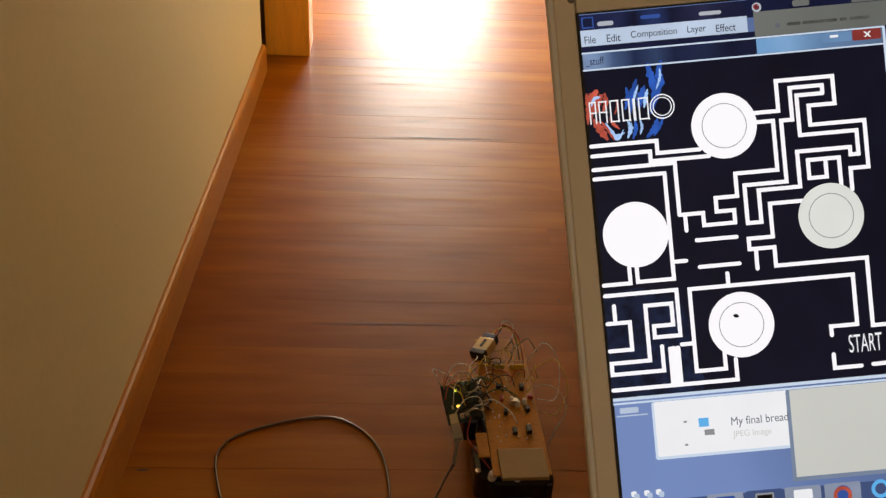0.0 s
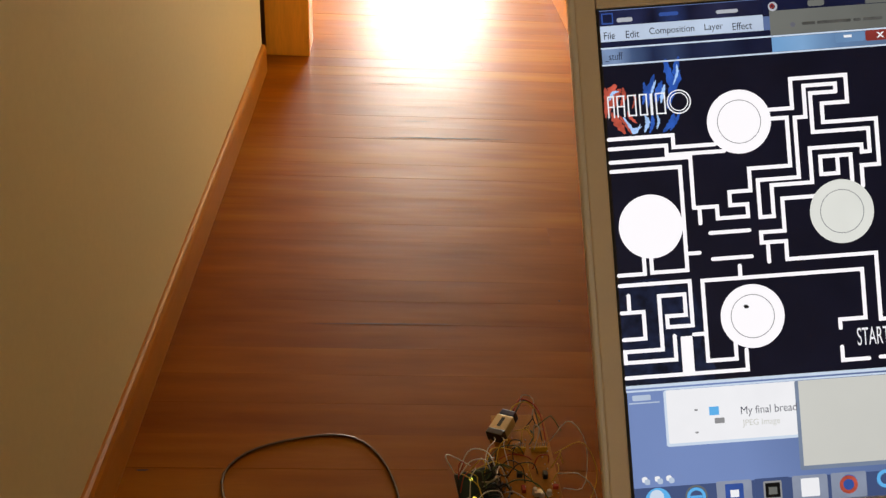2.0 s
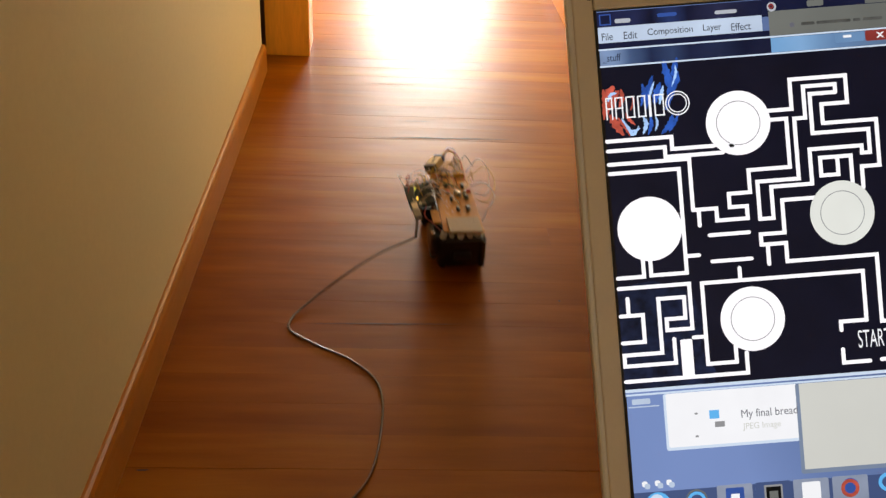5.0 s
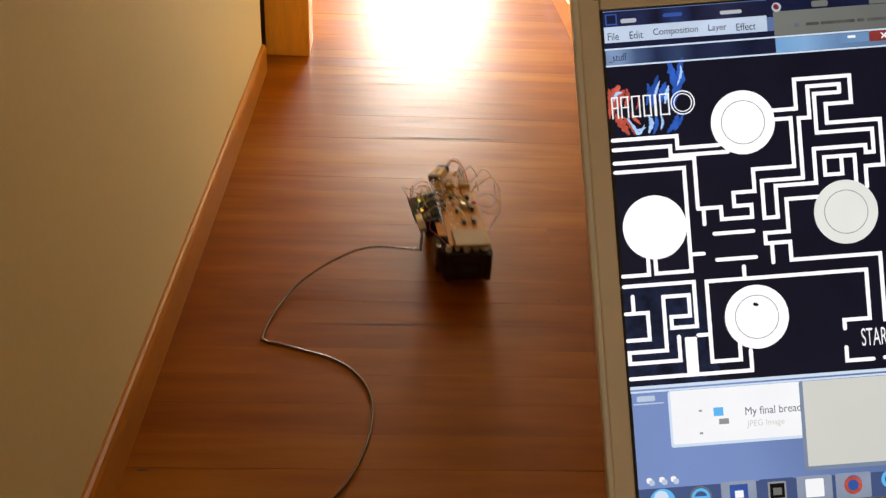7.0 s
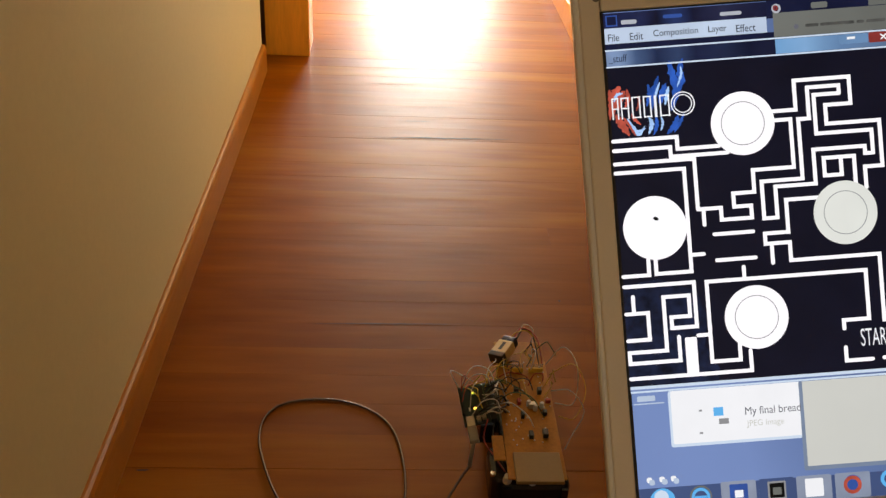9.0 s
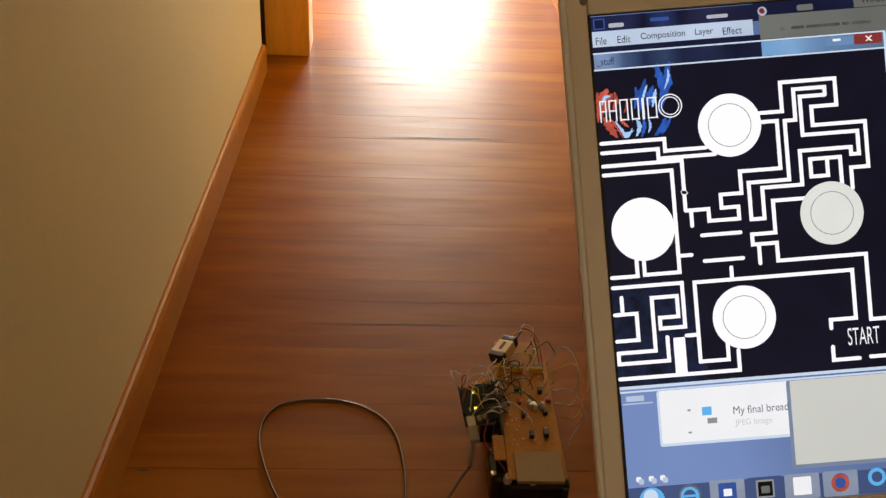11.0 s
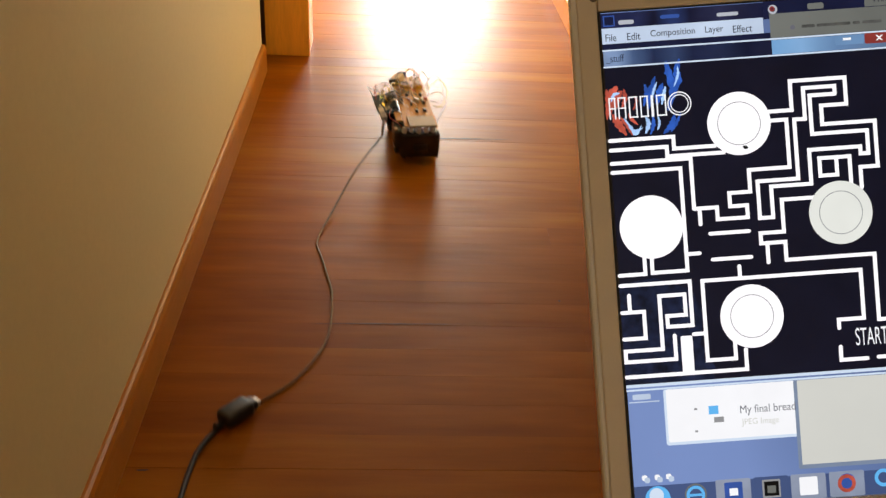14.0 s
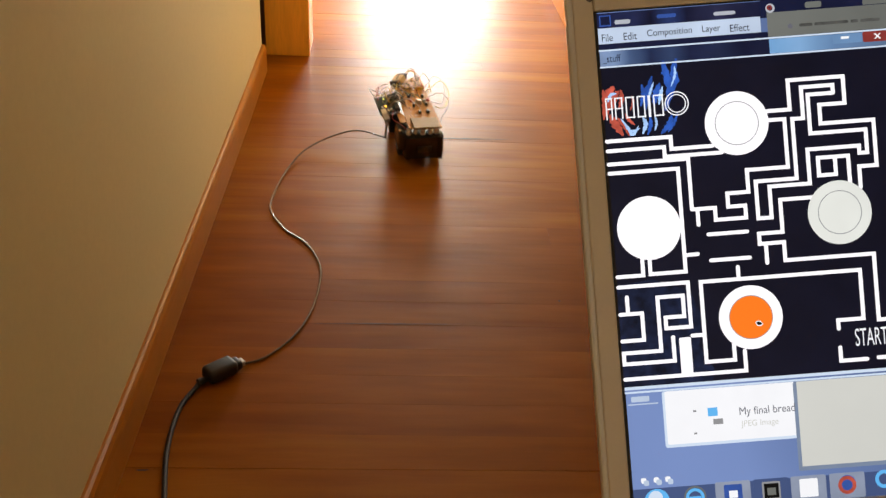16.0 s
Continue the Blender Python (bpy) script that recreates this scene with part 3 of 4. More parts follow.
    slab([(462, 70), (465, 70), (456, 79), (453, 79)], 6.5, bm)
    part("close_mark", bm, G_POP, scr)
    maze = part("maze_picture", rect(0, 93, 484, 622, 4), G_DARK, scr, "near-black picture with a white maze")
    part("rock_patch", slab([(0, 452), (60, 446), (120, 470), (136, 512), (128, 560), (150, 600), (146, 622), (0, 622)], 4.5), G_ROCK, maze, "bluish dark rock texture")
    for line in MAZE:
        part("maze_line", track(line, 6.4, 5.5 + 0.02 * MAZE.index(line)), G_WHITE, maze, "white maze line")
    part("maze_bar", rect(95.5, 545, 115, 610, 5.75, 2), G_WHITE, maze, "thick white bar")
    for i, (cx, cy) in enumerate(BUTTONS):
        bt = part("round_button", disc(cx, cy, 52.5, 6.4), G_PALE if i == 1 else G_WHITE, maze, "round white button")
        if i != 2:
            part("button_ring", ring(cx, cy, 35.5, 1.3, 6.9), G_RING, bt)
    writing("start_word", "START", 385, 581, 29, 53, 5.6, G_POP, maze, "tall white lettering")

    # flame-coloured emblem: licks of red and blue behind plain white strokes
    def lick(pts, w, g, layer):
        """A curling flame through pts, wide in its middle and pointed at its ends."""
        P = spline([(x, y, 0) for x, y in pts], 12)
        left, right = [], []
        for n, p in enumerate(P):
            d = (P[min(n + 1, 12)] - P[max(n - 1, 0)]).normalized()
            h = w * (0.06 + math.sin(math.pi * (n + 0.4) / 12.8) ** 0.8) / 2 * (1 + 0.3 * math.sin(n * 2.3 + w))
            left.append((p.x - d.y * h, p.y + d.x * h))
            right.append((p.x + d.y * h, p.y - d.x * h))
        part("flame_lick", slab(left + right[::-1], layer), g, maze)
    FLAMES = ("F9 0,178 4,150 2,128", "F14 6,170 10,140 20,124", "F10 14,164 20,142 28,132", "F7 26,160 32,146 31,130", "P5 8,150 14,138 24,136", "F12 10,170 18,186 30,206", "F6 22,176 34,192 40,207",
              "P5 28,178 38,194 46,206 56,192", "P4 36,196 46,200 58,196", "B7 62,160 68,140 66,124", "B9 70,166 74,140 84,112", "P4 76,150 80,136 86,122", "B10 84,160 88,142 96,124", "P6 92,160 96,144 100,130",
              "B12 102,170 112,140 108,112 102,92", "B11 110,150 122,122 120,106 126,86", "P4 114,132 122,112 122,98", "B6 100,110 106,100 104,88", "P7 64,178 68,190 62,206", "B6 76,178 76,192 70,208",
              "P4 84,178 86,190 82,202", "B9 112,178 106,194 92,208", "B5 122,176 114,192 104,206", "F4 44,166 50,152 48,142", "F5 36,170 40,180 50,190")
    tint = {"F": G_FIRE, "B": G_BLUE, "P": G_PALEBLUE}
    for k, text in enumerate(FLAMES):
        head, *pts = text.split()
        lick([tuple(float(c) for c in q.split(",")) for q in pts], float(head[1:]), tint[head[0]], 4.6 + 0.035 * k)
    for x0, x1 in ((4, 16), (19, 33), (37, 52), (56, 70), (74, 79), (83, 100)):
        bm = bmesh.new()
        for xa in (x0, x1 - 3):
            rect(xa, 143, xa + 2.2, 179, 6.0, 0.8, bm)
        if x1 - x0 > 6:
            rect(x0, 143, x1, 145.2, 6.05, 0.8, bm)
            rect(x0, 160 if x0 < 30 else 176, x1, 162.2 if x0 < 30 else 178.2, 6.05, 0.8, bm)
        part("emblem_stroke", bm, G_POP, maze)
    part("emblem_ring", ring(121, 160, 19, 2.0, 6.1, 40), G_POP, maze)
    part("emblem_ring", ring(121, 160, 14.5, 1.6, 6.1, 40), G_POP, maze)

    # below the maze: window foot, pop-up, grey panel, desktop marks, task bar
    bm = rect(0, 620, 488, 625, 5)
    rect(0, 628, 488, 631, 5, 0, bm)
    part("window_edge", bm, G_EDGE, scr)
    part("window_foot", rect(0, 624, 488, 629, 4.6), G_DESK, scr)
    part("desktop_marks", rect(10, 637, 40, 646, 1, 2), G_MENU, scr)
    part("desktop_marks", rect(4, 649, 54, 651, 1), G_MENU, scr)
    pop = part("popup_edge", rect(61, 632, 280, 725, 2, 4), G_EDGE, scr)
    part("popup", rect(65, 632, 280, 720, 2.8, 3), G_POP, pop, "white pop-up list")
    part("file_icon", rect(134, 664, 150, 678, 3.5), G_SKY, pop, "small sky-blue file icon")
    part("file_icon", rect(142, 683, 158, 692, 3.5), G_RING, pop)
    part("list_arrow", rect(110, 666, 115, 669, 3.5), G_RING, pop)
    part("list_arrow", rect(109, 703, 114, 706, 3.5), G_RING, pop)
    writing("list_word", "My final bread", 186, 684, 17, 92, 3.5, G_MIDTEXT, pop)
    writing("list_word", "JPEG Image", 187, 702, 13, 62, 3.5, G_GREY, pop)
    pan = part("panel_edge", rect(277, 632, 474, 779, 3.4, 3), G_TASKL, scr)
    part("panel", rect(283, 632, 474, 772, 4.0), G_GREY, pan, "blank pale grey panel")
    part("far_window", rect(466, 640, 1328, 716, 3.0, 4), G_EDGE, scr)
    part("far_window_dark", rect(473, 632, 1328, 708, 3.6), G_TITLE, scr)
    part("far_picture", rect(492, 96, 1328, 620, 1.0), G_TITLE, scr)
    for x in (14, 35, 54):
        part("desktop_icon", rect(x + 2, 772, x + 11, 781, 1, 3), G_POP, scr)
        part("desktop_icon", rect(x + 6, 776, x + 15, 785, 1.6, 3), G_MENU, scr)
    bar = part("task_bar", rect(0, 790, 1328, 830, 1.4), G_TASK, scr, "dark blue task bar")
    orb = part("start_orb", disc(40, 812, 21, 2.2, 30), G_SKY, bar)
    part("orb_sheen", disc(38, 806, 12, 2.8, 24), G_EDGE, orb)
    part("globe_icon", ring(103, 810, 13, 5, 2.2, 24), G_SKY, bar)
    part("globe_icon", rect(93, 808, 113, 812, 2.5), G_SKY, bar)
    part("globe_band", ring(103, 809, 17, 2.5, 2.7, 24), G_TAB, bar)
    for x, g, g2 in ((133, G_TILE, G_ICONB), (196, G_TASK, G_RING), (258, G_TILE, G_POP), (322, G_TILE, G_FIRE)):
        t = part("task_tile", rect(x + 4, 788, x + 62, 830, 2, 3), g, bar)
        if g2 is G_FIRE:
            part("task_icon", disc(x + 33, 806, 14, 2.8, 24), G_ICONB, t)
            part("task_icon", ring(x + 32, 808, 12, 6, 3.3, 24), g2, t)
        else:
            part("task_icon", rect(x + 18, 793, x + 48, 823, 2.8, 2), g2, t)
            if g2 is G_RING:
                part("task_icon", rect(x + 21, 796, x + 45, 820, 3.3), G_CURSOR, t)
            if g2 is not G_POP:
                part("icon_bar", rect(x + 26, 803, x + 40, 815, 3.8), G_POP if g2 is G_ICONB else G_TAB, t)
    part("task_icon", ring(416, 803, 12, 6, 2.2, 24), G_SKY, bar)

    lit = []
    for i in (0, 3):
        cx, cy = BUTTONS[i]
        bm = disc(0, 0, 35, 0.5)
        ob = part("button_light", bm, G_ORANGE, scr, "orange glow of a pressed button")
        lit.append((ob, cx, cy))
    ptr = part("pointer", slab([(-4.5, -1), (-2, -3), (2, -2.5), (5, 1), (2, 3), (-2, 2.5)], 0.5), G_CURSOR, scr, "small black pointer")
    part("pointer_outline", slab([(-6, -1.5), (-2.5, -4.6), (2.8, -4), (6.8, 1.4), (2.8, 4.6), (-3, 4)], 0.2), G_POP, ptr)
    return lap, lit, ptr


LAPTOP, LIGHTS, POINTER = build_laptop()


def build_stand():
    """A plain slanted stand under the laptop, with its feet on the floor."""
    m = laptop_pose(0.0680, -0.1012, 0.4050, 4.3) @ pose(0, -830 * U - 0.026, -0.006, 31, 0, 0)
    st = thing("laptop_stand", "plain pine stand under the laptop", "stand")
    part("top", moved(box(-0.005, 0.336, -0.041, -0.0275, 0.01, 0.235, 0.003), m), M_WOOD, st)
    for x, z in ((0.02, 0.03), (0.31, 0.03), (0.02, 0.21), (0.31, 0.21)):
        p = m @ Vector((x, -0.045, z))
        part("leg", box(p.x - 0.012, p.x + 0.012, p.y - 0.012, p.y + 0.012, 0.0, p.z + 0.006, 0.002), M_WOOD, st)


def laptop_pose(x, down, depth, turn):
    """The laptop's pose from the place of the display's corner before the camera's standpoint, and its turn in degrees."""
    return CAM_POSE @ pose(x, -down, -depth, 0, 0, turn)


build_stand()


# ---- robot car ----
def build_robot():
    car = thing("robot_car", "home-made black robot car carrying bare circuit boards and a battery", "robot car")
    bm = box(0.012, 0.074, -0.030, 0.165, 0.022, 0.058, 0.006)
    box(0.004, 0.083, -0.034, -0.008, 0.012, 0.066, 0.007, bm)
    box(0.010, 0.078, 0.150, 0.178, 0.018, 0.046, 0.006, bm)
    ch = part("chassis", bm, M_BLACK, car, "black moulded plastic chassis")
    for x in (0.012, 0.076):
        part("bumper_rib", box(x - 0.004, x + 0.004, -0.0375, -0.0335, 0.014, 0.062, 0.0012), M_BLACK, ch)
    part("rear_latch", box(0.030, 0.058, -0.038, -0.0335, 0.030, 0.042, 0.0015), M_CHIP, ch)
    part("motor_cover", box(-0.007, 0.017, -0.030, 0.024, 0.030, 0.0720, 0.007), M_BLACK, ch, "glossy black motor cover")
    wheels = []
    for x, s in ((0.0075, -1), (0.0770, 1)):
        for y in (0.022, 0.135):
            w = rod(0.0255, 0.015, 28, "x", 0.003)
            wh = part("wheel", w, M_TYRE, car, "black rubber wheel", True)
            wh.location = (x, y, 0.0257)
            part("rim", moved(rod(0.014, 0.004, 18, "x", 0.001), pose(s * 0.0068, 0, 0)), M_RIMW, wh)
            for k in range(5):
                part("tread", moved(box(-0.006, 0.006, -0.0012, 0.0012, 0.0250, 0.0256), pose(0, 0, 0, k * 72, 0, 0)), M_TYRE, wh)
            wheels.append(wh)
    # the raised circuit plate on metal posts
    tilt = pose(0.0, -0.044, 0.0830, 2.4, 0, 0)
    bm = box(0.010, 0.075, 0.0, 0.236, 0.0, 0.0022, 0.0006)
    box(-0.003, 0.0102, 0.028, 0.066, 0.0, 0.0021, 0.0005, bm)
    for v in bm.verts:
        if v.co.x < 0.03 and v.co.y > 0.1:
            v.co.x += 0.004
    plate = part("plate", moved(bm, tilt), M_BOARD, car, "copper-brown circuit plate")
    for x, y in ((0.015, 0.004), (0.070, 0.004), (0.018, 0.20), (0.072, 0.20)):
        z1 = (tilt @ Vector((x, y, 0))).z
        p = part("standoff", moved(rod(0.0026, z1 - 0.056, 8), pose(x, -0.045 + y if y > 0.1 else -0.026, (z1 + 0.056) / 2)), M_CHROME, car, "bright metal post")
    # the terminals' white glints are put into a pale base colour
    for x, y, r in ((0.012, -0.030, 0.0050), (0.026, -0.027, 0.0042), (0.040, -0.031, 0.0052), (0.055, -0.029, 0.0046), (0.068, -0.026, 0.0058)):
        part("terminal", moved(rod(r, 0.011, 12, "z", 0.0012), pose(x, y, 0.0712, 12, 8, 0)), M_WW, car, "terminal in pale plastic, its glint painted as colour")
    part("glint_screw", moved(rod(0.0035, 0.004, 12, "z", 0.001), pose(-0.004, -0.024, 0.0728)), M_CHROME, car)
    # cream breadboard at the near end, pricked with rows of holes
    bb = part("breadboard", moved(box(0.018, 0.070, -0.009, 0.035, 0.0027, 0.0075, 0.0008), tilt), M_CREAM, car, "small cream plastic breadboard")
    bm = bmesh.new()
    for i in range(12):
        for j in range(9):
            box(0.0205 + i * 0.0040 - 0.0005, 0.0205 + i * 0.0040 + 0.0005, -0.0050 + j * 0.0044, -0.0040 + j * 0.0044, 0.0070, 0.00762, bm=bm)
    tagged(part("socket_holes", moved(bm, tilt), M_CREAM, bb), "", "", "", "stuff")
    # parts soldered on the plate
    rng = random.Random(11)
    for x, y, sx, sy, h, m in ((0.040, 0.060, 0.005, 0.009, 0.006, M_CHIP), (0.056, 0.062, 0.006, 0.010, 0.006, M_CHIP), (0.034, 0.093, 0.004, 0.007, 0.007, M_CHIP),
                               (0.060, 0.098, 0.005, 0.006, 0.006, M_CHIP), (0.030, 0.138, 0.006, 0.005, 0.006, M_CHIP), (0.058, 0.135, 0.005, 0.007, 0.007, M_CHIP),
                               (0.044, 0.110, 0.010, 0.006, 0.007, M_TIN), (0.066, 0.120, 0.006, 0.004, 0.005, M_WR), (0.032, 0.116, 0.004, 0.008, 0.005, M_WR)):
        part("component", moved(box(x, x + sx, y, y + sy, 0.0022, 0.0022 + h, 0.0006), tilt), m, plate)
    for x, y in ((0.045, 0.115), (0.052, 0.108), (0.060, 0.112)):
        part("white_lamp", moved(rod(0.0026, 0.009, 12, "z", 0.0012), tilt @ pose(x, y, 0.0065)), M_WW, plate)
    for x0, n in ((0.030, 6), (0.052, 7)):
        row = part("pin_row", moved(box(x0, x0 + n * 0.00254, 0.176, 0.179, 0.0022, 0.0085, 0.0004), tilt), M_WY, plate, "yellow pin header")
        for k in range(n):
            part("pin", moved(box(x0 + 0.0009 + k * 0.00254, x0 + 0.0016 + k * 0.00254, 0.1771, 0.1778, 0.0085, 0.0150), tilt), M_TIN, row)
    bm = bmesh.new()
    for k in range(60):
        x, y = rng.uniform(0.016, 0.072), rng.uniform(0.048, 0.217)
        moved_b = moved(rod(0.0009, 0.0012, 6), tilt @ pose(x, y, 0.0026))
        merge(bm, moved_b)
    tagged(part("solder_dots", bm, M_TIN, plate), "", "", "", "stuff")

    # controller board, overhanging on one side
    brd = pose(-0.030, 0.054, 0.070, 18, -12, 4) @ Matrix.Scale(0.80, 4)
    ctl = part("controller_board", moved(box(0, 0.0534, 0, 0.0686, 0, 0.0018, 0.0008), brd), M_PCB, car, "dark teal controller board with lit lamps")
    for a, name, m in (((0.004, 0.016, -0.006, 0.011, 0.0019, 0.0125), "usb_socket", M_TIN), ((0.040, 0.049, -0.002, 0.012, 0.0019, 0.0125), "power_socket", M_CHIP),
                       ((0.0005, 0.003, 0.018, 0.064, 0.0019, 0.0100), "pin_socket", M_CHIP), ((0.0504, 0.0529, 0.026, 0.064, 0.0019, 0.0100), "pin_socket", M_CHIP),
                       ((0.030, 0.040, 0.026, 0.062, 0.0019, 0.0065), "long_chip", M_CHIP), ((0.016, 0.023, 0.016, 0.023, 0.0019, 0.0035), "square_chip", M_CHIP),
                       ((0.020, 0.026, 0.004, 0.012, 0.0019, 0.0075), "capacitor", M_TIN), ((0.028, 0.034, 0.006, 0.012, 0.0019, 0.0075), "capacitor", M_TIN)):
        part(name, moved(box(*a, 0.0006), brd), m, ctl)
    for x, y, m in ((0.0215, 0.055, M_LEDG), (0.0205, 0.0275, M_LEDO)):
        part("board_lamp", moved(box(x - 0.0022, x + 0.0022, y - 0.0014, y + 0.0014, 0.0019, 0.0044, 0.0005), brd), m, ctl, "tiny lit lamp")
    part("white_plug", moved(box(0.0105, 0.0135, 0.024, 0.030, 0.0019, 0.0050, 0.0006), brd), M_WW, ctl)
    part("board_bracket", box(-0.012, 0.006, 0.056, 0.096, 0.045, 0.0725, 0.001), M_BLACK, car)
    part("usb_plug", moved(box(0.003, 0.017, -0.030, -0.0062, 0.0020, 0.0122, 0.0015), brd), M_PLUG, car, "grey moulded plug")
    part("strain_relief", tube([(-0.0215, 0.0315, 0.0685), (-0.0225, 0.0275, 0.0590), (-0.0238, 0.0263, 0.0460), (-0.0243, 0.0261, 0.0365)], 0.0024, 10, 12), M_PLUG, car, "grey cable sleeve hanging from the plug", True)

    # block battery with its snap cap
    bt = pose(0.021, 0.160, 0.1030, 12, -14, -38) @ Matrix.Scale(0.80, 4)
    bat = part("battery", moved(box(-0.0132, 0.0132, -0.009, 0.0185, -0.0085, 0.0085, 0.0014), bt), M_GOLD, car, "pale gold block battery with dark ends")
    part("battery_end", moved(box(-0.0134, 0.0134, -0.0190, -0.0085, -0.0087, 0.0087, 0.0014), bt), M_BATEND, bat)
    part("battery_mark", moved(box(-0.0026, 0.0026, -0.004, 0.0130, 0.0083, 0.0090), bt), M_BATEND, bat)
    part("snap_cap", moved(box(-0.012, 0.012, 0.0188, 0.0300, -0.0080, 0.0080, 0.0025), bt), M_SNAP, car, "dark blue battery snap cap")
    part("battery_rest", box(0.008, 0.034, 0.150, 0.170, 0.0895, 0.0945, 0.001), M_BOARD, car)

    # loose wires
    def wire(pts, m, r=0.0007):
        part("wire", tube(pts, r, 5, 14), m, car, "", True)
    wire([(0.041, 0.185, 0.103), (0.052, 0.200, 0.109), (0.064, 0.190, 0.105), (0.068, 0.135, 0.089)], M_WK, 0.0008)
    wire([(0.039, 0.187, 0.104), (0.050, 0.202, 0.110), (0.068, 0.186, 0.106), (0.072, 0.140, 0.090)], M_WR, 0.0008)
    wire([(-0.006, 0.095, 0.092), (0.004, 0.120, 0.108), (0.024, 0.125, 0.104), (0.036, 0.131, 0.092)], M_WY)
    wire([(-0.006, 0.086, 0.092), (0.010, 0.100, 0.106), (0.036, 0.090, 0.100), (0.052, 0.080, 0.090)], M_WG)
    wire([(0.012, 0.072, 0.092), (0.022, 0.060, 0.104), (0.040, 0.046, 0.098), (0.046, 0.030, 0.094)], M_WW)
    wire([(0.012, 0.080, 0.092), (0.026, 0.074, 0.108), (0.048, 0.070, 0.104), (0.062, 0.052, 0.089)], M_WG)
    wire([(0.010, 0.090, 0.092), (0.000, 0.110, 0.112), (-0.020, 0.118, 0.110), (-0.034, 0.100, 0.092)], M_WW)
    wire([(-0.036, 0.100, 0.092), (-0.046, 0.112, 0.106), (-0.040, 0.122, 0.100), (-0.018, 0.112, 0.093)], M_WW)
    wire([(0.076, 0.150, 0.091), (0.098, 0.160, 0.112), (0.112, 0.130, 0.104), (0.104, 0.090, 0.080), (0.079, 0.082, 0.086)], M_WW, 0.0006)
    wire([(0.078, 0.130, 0.091), (0.104, 0.120, 0.116), (0.116, 0.090, 0.100), (0.100, 0.060, 0.082), (0.080, 0.058, 0.086)], M_WY, 0.0006)
    wire([(0.076, 0.100, 0.090), (0.096, 0.082, 0.105), (0.110, 0.060, 0.092), (0.094, 0.040, 0.072), (0.086, 0.030, 0.060)], M_WW, 0.0006)
    wire([(0.030, 0.178, 0.098), (0.040, 0.192, 0.108), (0.058, 0.196, 0.109), (0.070, 0.178, 0.098)], M_WY)
    wire([(0.060, 0.178, 0.098), (0.064, 0.200, 0.110), (0.052, 0.206, 0.112), (0.046, 0.192, 0.104)], M_WW, 0.0006)
    wire([(0.006, 0.060, 0.084), (0.000, 0.030, 0.080), (0.008, 0.006, 0.074), (0.016, -0.014, 0.070)], M_WK, 0.0009)
    wire([(-0.004, 0.056, 0.082), (-0.010, 0.030, 0.074), (0.000, 0.000, 0.076), (0.010, -0.020, 0.072)], M_WR, 0.0008)
    # a dark bundle from the controller's pins to the plate
    for k in range(12):
        x, y = rng.uniform(-0.006, 0.006), 0.046 + k * 0.0048 + rng.uniform(-0.004, 0.004)
        wire([(x - 0.012, y, 0.088), (x + 0.002, y - 0.006 + rng.uniform(-0.006, 0.006), 0.100 + rng.random() * 0.010), (x + 0.012, y + rng.uniform(-0.010, 0.010), 0.101), (x + 0.020, y + rng.uniform(-0.016, 0.020), 0.0895)],
             rng.choice((M_WK, M_WK, M_CHIP, M_SNAP, M_TIN)), rng.uniform(0.0007, 0.0011))
    for k in range(30):
        x, y = rng.uniform(-0.034, 0.070), rng.uniform(0.05, 0.165)
        a, ln = rng.uniform(0, 6.28), rng.uniform(0.015, 0.045)
        if x < 0.004:
            y = min(y, 0.10)
        x2, y2, up = min(max(x + ln * math.cos(a), -0.034), 0.090), min(y + ln * math.sin(a), 0.105 if x < 0.03 else 0.17), rng.uniform(0.004, 0.022)
        z = 0.0905 + (y + 0.044) * 0.04
        wire([(x, y, z), ((2 * x + x2) / 3 + 0.004, (2 * y + y2) / 3, z + up), ((x + 2 * x2) / 3, (y + 2 * y2) / 3 + 0.004, z + up * 0.8), (x2, y2, z)],
             rng.choice((M_WY, M_WY, M_WG, M_WW, M_WR, M_WK, M_WK)), 0.0006)
    # the pattern above is for a car at seven eighths: bring it to size
    for o in car.children_recursive:
        o.location *= 1.15
        if o.data.users == 1:
            o.data.transform(Matrix.Scale(1.15, 4))
    return car, wheels


ROBOT, WHEELS = build_robot()
ROBOT_ROWS = [(0.0, 0.127, 0.920, 2.2), (1.2, 0.127, 0.920, 2.2), (1.5, 0.137, 0.829, 2.6), (1.9, 0.139, 0.750, 2.8), (2.2, 0.139, 0.749, 2.8), (3.55, 0.139, 0.750, 2.8),
              (4.0, 0.131, 0.825, 0.6), (4.2, 0.127, 0.905, 0.2), (4.6, 0.122, 1.173, 3.0), (5.0, 0.087, 1.529, 6.0), (5.3, 0.060, 1.656, 7.4), (5.6, 0.059, 1.665, 7.5),
              (6.6, 0.059, 1.665, 7.5), (7.0, 0.095, 1.482, 6.4), (7.5, 0.127, 1.258, 6.2), (8.0, 0.146, 0.980, 1.1), (8.4, 0.147, 0.917, -0.1), (8.6, 0.147, 0.915, 0.0),
              (12.5, 0.148, 0.917, 0.2), (13.0, 0.139, 1.130, 2.1), (13.5, 0.106, 1.561, 6.4), (14.0, 0.018, 1.995, 7.5), (14.35, -0.023, 2.148, 10.8), (14.6, -0.023, 2.146, 10.6),
              (15.55, -0.023, 2.142, 10.3), (16.0, 0.026, 1.985, 9.3)]
